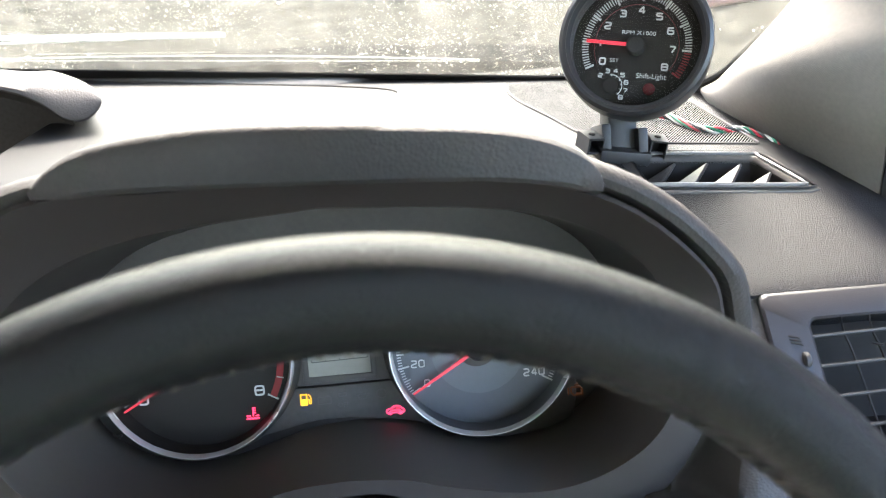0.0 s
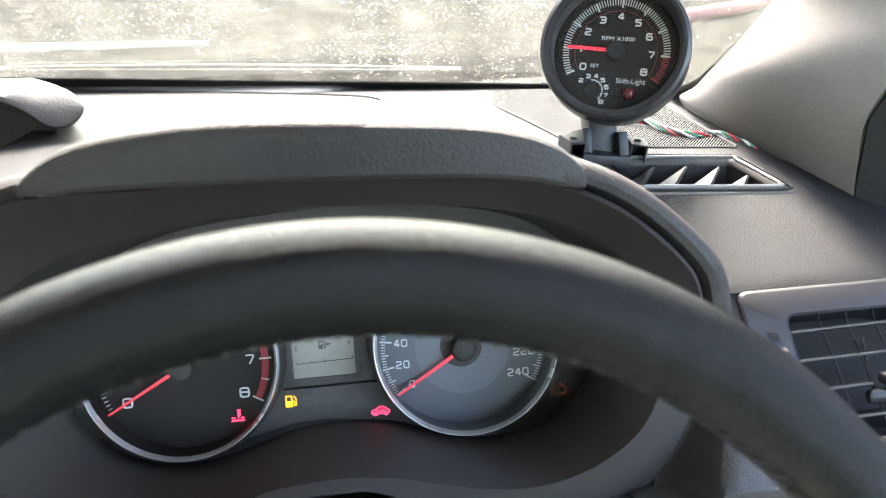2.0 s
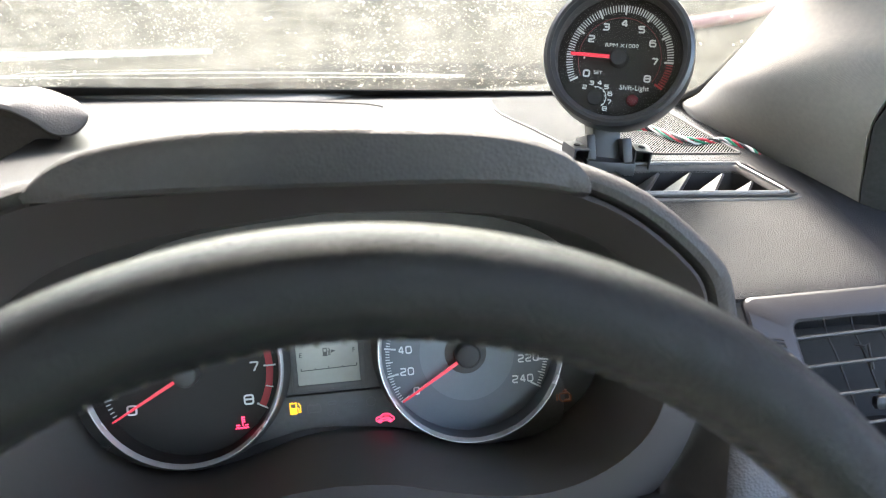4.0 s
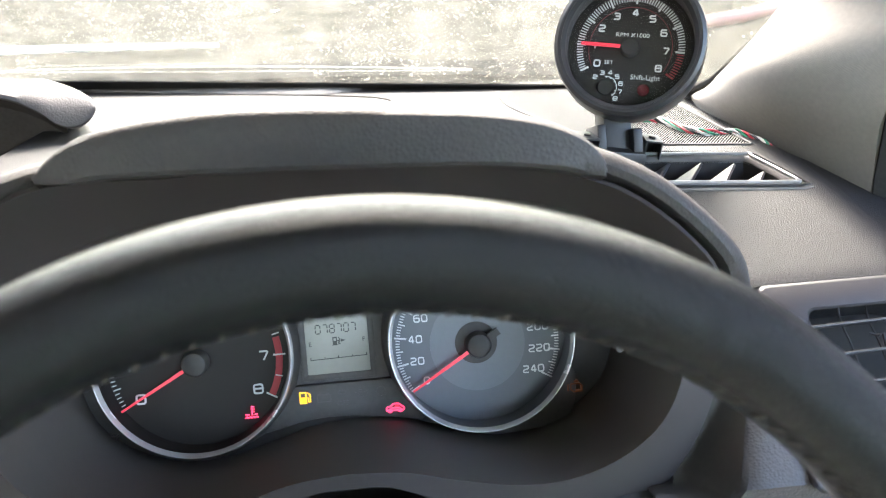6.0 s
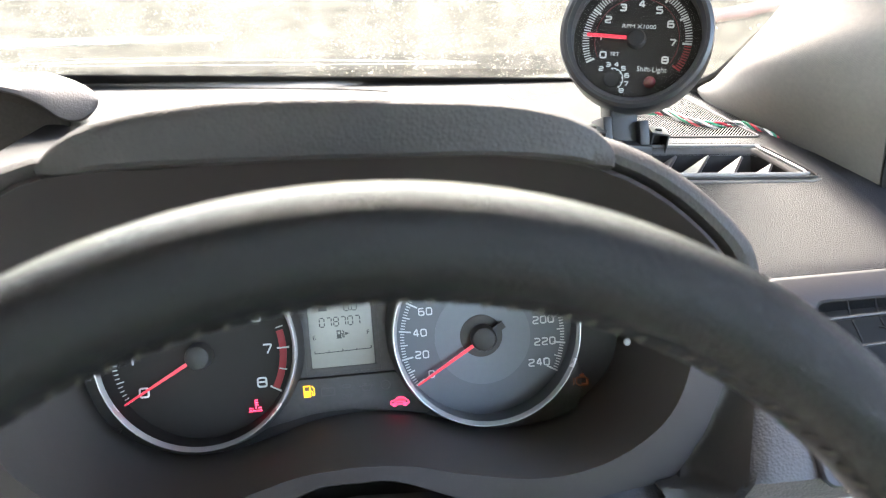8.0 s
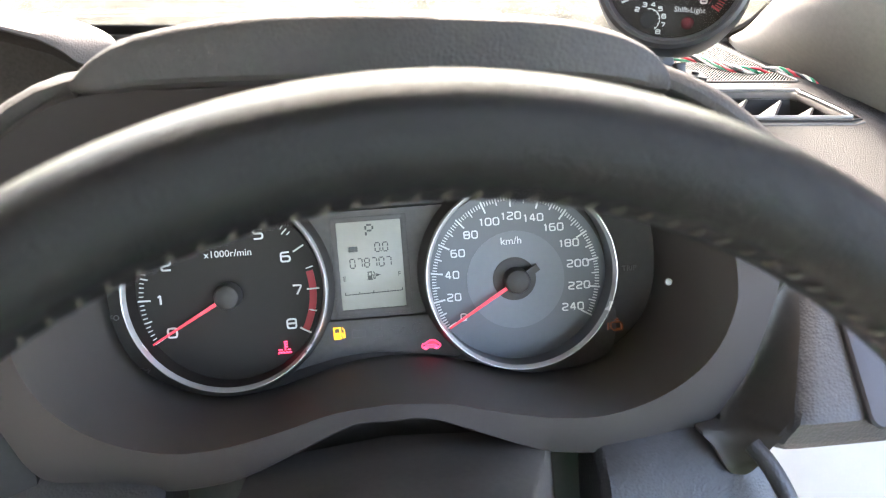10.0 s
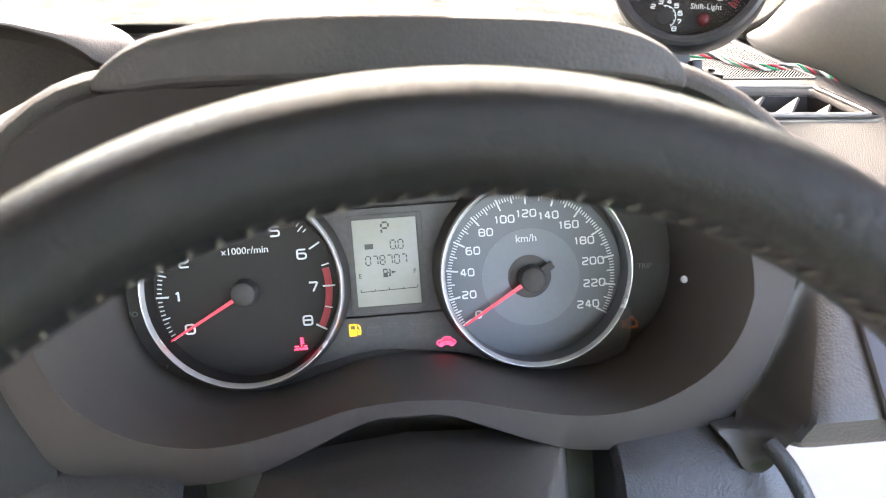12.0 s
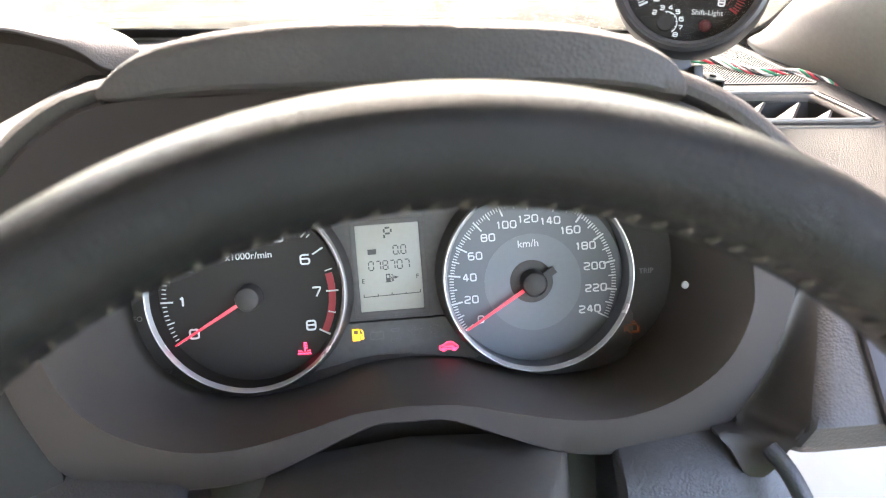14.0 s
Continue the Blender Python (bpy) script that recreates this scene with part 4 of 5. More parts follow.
def build_ribbed_mat():
    """Ridged pad on the dash beside the windscreen, its ribs running slantwise."""
    edge = [(0.085, 0.108), (0.110, 0.1013), (0.127, 0.0974), (0.176, 0.0874), (0.228, 0.0745), (0.259, 0.0676), (0.286, 0.0673), (0.33, 0.0715)]

    def left_edge(y):
        for (y0, x0), (y1, x1) in zip(edge, edge[1:]):
            if y <= y1:
                return x0 + (x1 - x0) * (y - y0) / (y1 - y0)
        return edge[-1][1]

    def inside(x, y):
        return 0.0945 - 0.28 * (x - 0.148) < y < min(0.318, glass_foot(x) - 0.012) and left_edge(y) < x < 0.2015
    bm, under = bmesh.new(), bmesh.new()
    way = Vector((math.cos(radians(54)), math.sin(radians(54)), 0))
    for k in range(182):
        x0 = -0.17 + 0.00225 * k
        run = []
        for j in range(420):
            x, y = x0 + way.x * 0.001 * j, 0.07 + way.y * 0.001 * j
            if inside(x, y):
                run.append((x, y))
        if len(run) < 4:
            continue
        picks = [run[round((len(run) - 1) * j / 8)] for j in range(9)]
        rows, beds = [], []
        for x, y in picks:
            z = level(x, y)
            rows.append([bm.verts.new((x + dx, y, z + dz)) for dx, dz in ((-0.00042, 0.0001), (-0.00036, 0.00048), (0.00036, 0.00048), (0.00042, 0.0001))])
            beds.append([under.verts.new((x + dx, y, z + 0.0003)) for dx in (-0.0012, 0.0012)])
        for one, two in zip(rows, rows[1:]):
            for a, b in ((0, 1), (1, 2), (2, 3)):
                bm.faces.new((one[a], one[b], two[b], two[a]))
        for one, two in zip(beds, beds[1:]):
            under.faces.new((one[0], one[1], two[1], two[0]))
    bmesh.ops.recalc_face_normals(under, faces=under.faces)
    part("groove_bed", under, GROOVE_SHADE, dashboard, "grooves between the ridges, blackened for their shade", smooth=False)
    bmesh.ops.recalc_face_normals(bm, faces=bm.faces)
    part("ribbed_pad", bm, RIB, dashboard, "ridged grey pad beside the windscreen", smooth=False)
    rims = [[(left_edge(y) - 0.001, y, level(left_edge(y), y) + 0.0008) for y in (0.09 + 0.0228 * j for j in range(11))],
            [(x, 0.0940 - 0.28 * (x - 0.148), level(x, 0.0940 - 0.28 * (x - 0.148)) + 0.0006) for x in (0.103 + 0.0098 * j for j in range(11))],
            [(0.2022, y, level(0.2022, y) + 0.0008) for y in (0.080 + 0.014 * j for j in range(13))]]
    for rim in rims:
        part("pad_rim", tube(rim, 0.0008, 6), BLACK, dashboard, "thin dark edge of the ridged pad")


build_ribbed_mat()


def build_display_visor():
    """Rounded visor of the centre display, its shaded face and the pad's edge beside it."""
    root = thing("display_visor", CAR, "rounded dark visor over the shaded centre display", "display visor")
    under = ease([(-0.2800, 0.1790, 0), (-0.2815, 0.1745, 0), (-0.286, 0.1690, 0), (-0.293, 0.1645, 0), (-0.301, 0.1640, 0), (-0.310, 0.1675, 0), (-0.318, 0.1745, 0), (-0.326, 0.1800, 0), (-0.338, 0.1865, 0), (-0.351, 0.1910, 0), (-0.365, 0.1958, 0), (-0.385, 0.2010, 0), (-0.44, 0.208, 0), (-0.62, 0.212, 0)], 4)
    rows, face = [], []
    for p in under:
        x, zb = p.x, p.y
        g = math.sqrt(min(1.0, (-0.2800 - x) / 0.042 + 0.0003))
        zt = 0.179 + 0.024 * g + 0.010 * eased((-0.33 - x) / 0.08)
        lean = 0.05 * max(0.0, -0.36 - x)

        def at(y, z):
            back = (y - 0.25) * g
            return (x - 0.36 * max(0.0, back), 0.25 + back + lean, z)
        rows.append([at(0.42, 0.20 - 0.02 * (1 - g)), at(0.37, 0.179 + 0.037 * g), at(0.33, 0.179 + 0.040 * g), at(0.29, zt + 0.010 * g), at(0.272, zt + 0.005 * g), at(0.262, zt + 0.001 * g), at(0.252, zt * 0.85 + zb * 0.15), at(0.243, zt * 0.55 + zb * 0.45), at(0.237, zt * 0.22 + zb * 0.78), at(0.2365, zb), at(0.239, zb - 0.0012), at(0.246, zb - 0.0008)])
        if x < -0.305:
            face.append([at(0.244, zb - 0.0006), at(0.270, zb + 0.002), at(0.292, zb - 0.003), (x - 0.012, 0.298 + lean, 0.13), (x - 0.012, 0.285 + lean, 0.06), (x - 0.012, 0.26 + lean, -0.05)])
    part("hood", loft(rows), SOFT_DASH, root)
    part("display_face", loft(face), RECESS, root, "dark face under the visor")


build_display_visor()


def build_column():
    root = thing("steering_column_cover", CAR, "dark plastic steering column cover", "column cover")
    ridge = ease([(-0.0060, -0.055, -0.0652), (-0.0176, -0.075, -0.0662), (-0.0410, -0.095, -0.0674), (-0.0648, -0.115, -0.0693), (-0.0780, -0.145, -0.0800), (-0.0800, -0.200, -0.1080)], 5)
    right = ease([(0.0030, -0.055, -0.0680), (-0.0022, -0.075, -0.0697), (-0.0082, -0.095, -0.0717), (-0.0143, -0.115, -0.0738), (-0.0190, -0.145, -0.0840), (-0.0210, -0.200, -0.1110)], 5)
    rows, lower = [], []
    for p, q in zip(ridge, right):
        left = Vector((-0.140, p.y, p.z - 0.004))
        row = [left + Vector((-0.004, 0, -0.05)), left + Vector((-0.003, 0, -0.006)), left, left.lerp(p, 0.5) + Vector((0, 0, 0.005)), left.lerp(p, 0.93) + Vector((0, 0, 0.0004)), p.lerp(q, 0.06), p.lerp(q, 0.5) + Vector((0, 0, 0.0008)), q + Vector((-0.0015, 0, 0.0)), q + Vector((0, 0, -0.0012)), q + Vector((0.001, 0, -0.006)), q + Vector((0.002, 0, -0.05))]
        rows.append(row)
        lower.append([row[-1], row[-1] + Vector((-0.006, 0, -0.03)), row[0] + Vector((0.006, 0, -0.03)), row[0]])
    part("upper_shell", loft(rows), BLACK, root)
    part("lower_shell", loft(lower), HOLLOW, root)
    part("shroud_end", plate([(x, z) for x, _, z in rows[-1] + lower[-1][1:-1]], -0.202, -0.1995), DEEP, root)


build_column()


# ---- dials ----
def ring_point(cx, cz, r, degrees):
    return cx + r * math.cos(radians(degrees)), cz + r * math.sin(radians(degrees))


def build_dial(root, name, cx, cz, face, first, step, marks, minor, numerals, size, numeral_r, tick_r, ring, fine, label):
    """ring: radius, middle x and z, and depth of the silver ring's crest; fine: how far the small marks run."""
    dial = part(name, moved(turned([(0.0, 0.0), (0.0502, 0.0), (0.0502, 0.003), (0.0, 0.003)]), Matrix.Translation((cx, 0, cz))), face, root, label)
    R, rx, rz, front = ring
    at = Matrix.Translation((rx, 0, rz))
    part("ring", moved(turned([(R + d, front + y) for d, y in ((0.0006, 0.0045), (0.0002, 0.0010), (-0.0003, 0.0), (-0.0007, 0.0001), (-0.0014, 0.0016), (-0.0021, 0.0034))], 128), at), CHROME, dial, "brushed silver ring")
    part("well", moved(turned([(0.0495, 0.0016), (R - 0.0020, front + 0.0032)], 96), at), face, dial, "dark well behind the ring")
    part("collar", moved(turned([(R + 0.0005, front + 0.0042), (R + 0.0012, front + 0.007), (R + 0.0024, front + 0.012), (R + 0.0044, 0.003)], 96), at), HOLLOW, dial, "dark collar outside the ring")
    bm = bmesh.new()
    for k in range(marks * minor + 1):
        a = first - step * k / minor
        big, middle = k % minor == 0, (2 * k) % minor == 0
        if k > fine and not big and not middle:
            continue
        inner = tick_r - (0.0066 if big else 0.0048 if middle else 0.0031)
        outer = tick_r if big else tick_r - 0.0008
        stick(bm, ring_point(cx, cz, inner, a), ring_point(cx, cz, outer, a), 0.00085 if big else 0.00062 if middle else 0.00048, -0.0009, -0.0001)
    part("scale", bm, PRINT, dial, "white scale marks", smooth=False)
    for k, text in enumerate(numerals):
        x, z = ring_point(cx, cz, numeral_r, first - step * k)
        part("numeral", numeral(text, *size, x, z), PRINT, dial, "white numeral", smooth=False)
    return dial


def build_needle(dial, cx, cz, degrees, length, start):
    bm = bmesh.new()
    stick(bm, ring_point(cx, cz, start, degrees), ring_point(cx, cz, length, degrees), 0.0019, -0.0058, -0.0046, 0.0010)
    part("needle", bm, NEEDLE, dial, "lit red needle", smooth=False)
    part("hub", moved(turned([(0.0, -0.0100), (0.0045, -0.0098), (0.0062, -0.0088), (0.0070, -0.0065), (0.0072, 0.0)], 48), Matrix.Translation((cx, 0, cz))), HOLLOW, dial, "round black needle hub")


SEGMENTS = {"a": ((0, 2), (1, 2)), "b": ((1, 2), (1, 1)), "c": ((1, 1), (1, 0)), "d": ((0, 0), (1, 0)), "e": ((0, 1), (0, 0)), "f": ((0, 2), (0, 1)), "g": ((0, 1), (1, 1))}
DIGITS = {"0": "abcdef", "7": "abc", "8": "abcdefg", "P": "abefg"}


def segments(text, x, z, width, height, gap, thick):
    """Seven-segment digits that begin at x, their foot at z."""
    lines = []
    for ch in text:
        if ch == ".":
            lines.append([(x - gap * 0.55, z), (x - gap * 0.55, z + thick)])
            continue
        for s in DIGITS[ch]:
            (ax, az), (bx, bz) = SEGMENTS[s]
            a, b = Vector((x + ax * width, z + az * height / 2)), Vector((x + bx * width, z + bz * height / 2))
            d = (b - a).normalized() * thick * 0.6
            lines.append([tuple(a + d), tuple(b - d)])
        x += width + gap
    return line_work(lines, thick, -0.0012, -0.0008)


def waves(x0, x1, z, h):
    return [[(x0 + (x1 - x0) * k / 8, z + (h if k % 2 else -h)) for k in range(9)]]


def oil_can(x, z, s):
    return [[(x - 0.9 * s, z + 0.25 * s), (x - 0.5 * s, z + 0.1 * s), (x - 0.4 * s, z - 0.4 * s), (x + 0.4 * s, z - 0.4 * s), (x + 0.95 * s, z + 0.3 * s)],
            [(x - 0.5 * s, z + 0.25 * s), (x + 0.35 * s, z + 0.25 * s), (x + 0.95 * s, z + 0.3 * s)], [(x - 0.1 * s, z + 0.25 * s), (x - 0.1 * s, z + 0.5 * s)], [(x - 0.3 * s, z + 0.5 * s), (x + 0.1 * s, z + 0.5 * s)]]


def build_instruments():
    root = thing("instrument_cluster", CAR, "two-dial instrument cluster, red needles at zero", "instrument cluster")
    speed = build_dial(root, "speedometer", 0.0, 0.0, FACE_GREY, 211.5, 20.08, 12, 10, [str(20 * k) for k in range(13)], (0.0036, 0.0044, 0.0007, 0.00066), 0.0352, 0.0468, (0.0504, 0.0007, 0.0054, -0.0215), 120, "slate grey speedometer face")
    part("disc", moved(turned([(0.0, -0.0004), (0.0268, -0.0004), (0.0268, 0.001)]), Matrix.Identity(4)), FACE_LIGHT, speed, "paler slate inner disc")
    part("hub_well", moved(turned([(0.0, -0.0008), (0.0118, -0.0008), (0.0122, 0.0005)], 48), Matrix.Translation((-0.0008, 0, 0.0006))), HOLLOW, speed, "dark round well at the needle")
    part("unit_writing", letters("km/h", 0.0056, -0.0015, -0.0008, 0.0215, squash=1.05), PRINT, speed, "white km/h lettering", smooth=False)
    build_needle(speed, 0.0, 0.0, 211.0, 0.0445, 0.0055)
    part("tail", line_work([[ring_point(0, 0, 0.004, 31), ring_point(0, 0, 0.0122, 31), ring_point(0, 0, 0.0136, 31)]], 0.0040, -0.0062, -0.004), HOLLOW, speed, "short black needle tail", smooth=False)
    revs = build_dial(root, "tachometer", -0.1551, 0.004, FACE_BLACK, 209.3, 29.87, 8, 10, [str(k) for k in range(9)], (0.0056, 0.0058, 0.0, 0.0009), 0.0366, 0.0482, (0.0530, -0.1545, 0.0074, -0.0150), 56, "black rev counter face")
    arc = [ring_point(-0.1551, 0.004, 0.0448, 209.3 - 29.87 * (6.58 + 1.42 * k / 24)) for k in range(25)]
    part("red_zone", ribbon([arc], 0.0038, -0.0007, 0.0), RED_PRINT, revs, "red zone band", smooth=False)
    part("unit_writing", letters("x1000r/min", 0.0052, -0.1535, -0.0008, 0.0265, squash=1.05), PRINT, revs, "white x1000r/min lettering", smooth=False)
    build_needle(revs, -0.1551, 0.004, 208.8, 0.047, 0.0065)
    # middle pod with the display
    part("pod", plate([(-0.1048, -0.0142), (-0.0460, -0.0142), (-0.0490, 0.0), (-0.0480, 0.015), (-0.0420, 0.030), (-0.0300, 0.0445), (-0.1200, 0.0445), (-0.1080, 0.030), (-0.1030, 0.012)], -0.0006, 0.006, 0.0008), BLACK, root, "dark pod between the dials")
    sweep = ease([(-0.1250, -0.0400, 0), (-0.1117, -0.0373, 0), (-0.0959, -0.0342, 0), (-0.0772, -0.0336, 0), (-0.0555, -0.0360, 0), (-0.0345, -0.0395, 0)], 6)
    right = [(0.0007 - math.sqrt(0.0512 ** 2 - (z - 0.0054) ** 2), z) for z in (-0.0360, -0.0300, -0.0240, -0.0190, -0.0147)]
    left = [(-0.1545 + math.sqrt(0.0540 ** 2 - (z - 0.0074) ** 2), z) for z in (-0.0147, -0.0190, -0.0240, -0.0300, -0.0350)]
    part("lamp_strip", plate([(q.x, q.y) for q in sweep] + right + left, -0.0020, 0.006, 0.0008), BLACK, root, "dark strip with the warning lamps")
    arc = [ring_point(0.0007, 0.0054, 0.0512, a) for a in range(-98, -14, 6)]
    low = ease([(0.0540, -0.0215, 0), (0.0530, -0.0340, 0), (0.0500, -0.0440, 0), (0.0445, -0.0490, 0), (0.0300, -0.0508, 0), (0.0161, -0.0520, 0), (-0.0040, -0.0530, 0)], 4)
    part("lower_bezel", plate(arc + [(q.x, q.y) for q in low], -0.0030, 0.006, 0.0006), BLACK, root, "dark bezel under the speedometer")
    display = part("display", block(-0.0955, -0.0009, -0.0095, -0.0605, 0.004, 0.0385, 0.0008), LCD, root, "grey liquid crystal display")
    frame_bm = joined(block(-0.0975, -0.0011, -0.0125, -0.0588, 0.001, -0.0092, 0.0004), block(-0.0975, -0.0011, 0.0383, -0.0588, 0.001, 0.041, 0.0004), block(-0.0985, -0.0011, -0.0125, -0.0953, 0.001, 0.041, 0.0004), block(-0.0607, -0.0011, -0.0125, -0.0575, 0.001, 0.041, 0.0004))
    part("display_frame", frame_bm, BLACK, display, "black display frame")
    part("gear_letter", segments("P", -0.0795, 0.0300, 0.0038, 0.0062, 0.001, 0.0010), LCD_INK, display, "dark letter P", smooth=False)
    part("trip_digits", segments("0.0", -0.0752, 0.0215, 0.0026, 0.0048, 0.0016, 0.0006), LCD_INK, display, "dark digits 0.0", smooth=False)
    part("trip_mark", joined(bars([(-0.0892, 0.0222, -0.0846, 0.0250)], -0.0012, -0.0009), letters("A", 0.0028, -0.0869, -0.0014, 0.0236, depth=0.0001)), LCD_INK, display, smooth=False)
    part("odometer_digits", segments("078707", -0.0892, 0.0135, 0.0026, 0.0048, 0.0013, 0.0006), LCD_INK, display, "dark digits 078707", smooth=False)
    part("letter", letters("E", 0.0036, -0.0928, -0.0012, 0.0078), LCD_INK, display, smooth=False)
    part("letter", letters("F", 0.0036, -0.0632, -0.0012, 0.0085), LCD_INK, display, smooth=False)
    part("pump_mark", joined(bars([(-0.0803, 0.0066, -0.0779, 0.0088), (-0.0803, 0.0103, -0.0779, 0.0110), (-0.0803, 0.0088, -0.0798, 0.0103), (-0.0784, 0.0088, -0.0779, 0.0103), (-0.0807, 0.0064, -0.0775, 0.0067)], -0.0012, -0.0008), ribbon([[(-0.0778, 0.0090), (-0.0771, 0.0090), (-0.0771, 0.0070), (-0.0764, 0.0070), (-0.0764, 0.0098), (-0.0772, 0.0108)]], 0.0005, -0.0012, -0.0008)), LCD_INK, display, smooth=False)
    part("arrow", plate([(-0.0758, 0.0098), (-0.0758, 0.0080), (-0.0732, 0.0089)], -0.0012, -0.0008), LCD_INK, display, smooth=False)
    part("fuel_scale", joined(line_work([[(-0.0930, -0.0010), (-0.0622, -0.0004)]], 0.00042, -0.0012, -0.0008), bars([(-0.0933, -0.0011, -0.0928, 0.0004), (-0.0855, -0.0008, -0.0851, 0.0002), (-0.0780, -0.0007, -0.0775, 0.0006), (-0.0702, -0.0005, -0.0698, 0.0004), (-0.0624, -0.0004, -0.0619, 0.0011)], -0.0013, -0.0008)), LCD_INK, display, smooth=False)
    # symbols
    y0, y1 = -0.0021, -0.0004
    x, z = -0.0982, -0.0213
    part("fuel_lamp", joined(bars([(x - 0.0030, z - 0.0033, x + 0.0010, z + 0.0003), (x - 0.0030, z + 0.0025, x + 0.0010, z + 0.0033), (x - 0.0030, z + 0.0003, x - 0.0023, z + 0.0025), (x + 0.0003, z + 0.0003, x + 0.0010, z + 0.0025)], y0, y1), ribbon([[(x + 0.0012, z + 0.0002), (x + 0.0019, z - 0.0002), (x + 0.0019, z - 0.0024), (x + 0.0029, z - 0.0024), (x + 0.0029, z + 0.0014), (x + 0.0017, z + 0.0029)]], 0.00055, y0, y1)), AMBER_LAMP, root, "lit amber fuel pump symbol", smooth=False)
    x, z = -0.0490, -0.0318
    body = softened([(x - 0.0050, z - 0.0013), (x - 0.0048, z + 0.0007), (x - 0.0024, z + 0.0010), (x - 0.0010, z + 0.0025), (x + 0.0022, z + 0.0025), (x + 0.0036, z + 0.0010), (x + 0.0050, z + 0.0004), (x + 0.0050, z - 0.0013), (x - 0.0050, z - 0.0013)], 0.0007)
    wheels = [[(x + c + 0.0009 * math.cos(a * 0.524), z - 0.0015 + 0.0008 * math.sin(a * 0.524)) for a in range(13)] for c in (-0.0029, 0.0029)]
    part("key_lamp", joined(ribbon([body, *wheels, [(x - 0.0020, z), (x + 0.0030, z)], [(x - 0.0026, z + 0.0003), (x - 0.0020, z), (x - 0.0026, z - 0.0003)]], 0.00075, y0, y1), bars([(x - 0.0012, z + 0.0006, x + 0.0022, z + 0.0020)], y0 + 0.0001, y1)), RED_LAMP, root, "lit red car and key symbol", smooth=False)
    x, z = -0.1283, -0.0268
    part("heat_lamp", line_work([[(x + 0.0003, z - 0.0016), (x + 0.0003, z + 0.0034)], [(x + 0.0003, z + 0.0030), (x + 0.0018, z + 0.0030)], [(x + 0.0003, z + 0.0016), (x + 0.0018, z + 0.0016)], [(x + 0.0003, z + 0.0003), (x + 0.0018, z + 0.0003)], *waves(x - 0.0036, x + 0.0036, z - 0.0028, 0.0004), [(x - 0.0034, z - 0.0012), (x - 0.0012, z - 0.0014)], [(x + 0.0016, z - 0.0014), (x + 0.0034, z - 0.0012)]], 0.0006, -0.0012, -0.0004), RED_LAMP, root, "lit red coolant temperature symbol", smooth=False)
    x, z = -0.0878, -0.0222
    y0, y1 = -0.00215, -0.0018
    part("battery_symbol", line_work([[(x - 0.0036, z - 0.0024), (x - 0.0036, z + 0.0016), (x + 0.0036, z + 0.0016), (x + 0.0036, z - 0.0024), (x - 0.0036, z - 0.0024)], [(x - 0.0028, z + 0.0022), (x - 0.0014, z + 0.0022)], [(x + 0.0014, z + 0.0022), (x + 0.0028, z + 0.0022)]], 0.0006, y0, y1), UNLIT, root, smooth=False)
    part("oil_symbol", line_work(oil_can(-0.0668, -0.0220, 0.0042), 0.0007, y0, y1), UNLIT, root, smooth=False)
    part("skid_symbol", joined(letters("OFF", 0.0038, -0.0775, -0.0020, -0.0262, depth=0.0001), line_work([[(-0.0795, -0.021), (-0.0755, -0.021), (-0.0755, -0.0192), (-0.0795, -0.0192), (-0.0795, -0.021)]], 0.0007, y0, y1)), UNLIT, root, smooth=False)
    part("brake_symbol", line_work([[(-0.056 + 0.0026 * math.cos(a * 0.5), -0.0215 + 0.0026 * math.sin(a * 0.5)) for a in range(14)]], 0.0006, y0, y1), UNLIT, root, smooth=False)
    part("engine_symbol", line_work([[(0.0505, -0.0305), (0.0505, -0.0275), (0.0555, -0.0275), (0.057, -0.029), (0.057, -0.032), (0.052, -0.032), (0.0505, -0.0305)], [(0.0525, -0.0262), (0.0550, -0.0262)], [(0.0490, -0.0275), (0.0490, -0.0315)]], 0.0009, -0.0034, -0.0002), DIM_AMBER, root, "faintly lit amber engine symbol", smooth=False)
    part("oil_level_symbol", joined(line_work(oil_can(-0.206, -0.0348, 0.0038), 0.0007, 0.0022, 0.0042), line_work(waves(-0.2095, -0.2025, -0.0385, 0.0004), 0.0006, 0.0022, 0.0042)), UNLIT, root, smooth=False)
    part("writing", letters("TRIP", 0.0042, 0.0640, 0.0030, 0.0008), DIM_PRINT, root, smooth=False)
    part("writing", letters("INFO", 0.0042, -0.2200, 0.0030, -0.004), DIM_PRINT, root, smooth=False)
    knob = part("trip_knob", tube([(0.0632, -0.0630, 0.0033), (0.0840, 0.0036, -0.0090)], 0.0010, 12), HOLLOW, root, "thin dark trip reset stem")
    part("cap", moved(turned([(0.0, -0.0646), (0.0015, -0.0646), (0.0018, -0.0642), (0.0018, -0.0636)], 24), Matrix.Translation((0.063, 0, 0.0034))), KNOB_GREY, knob, "small pale knob end")


build_instruments()


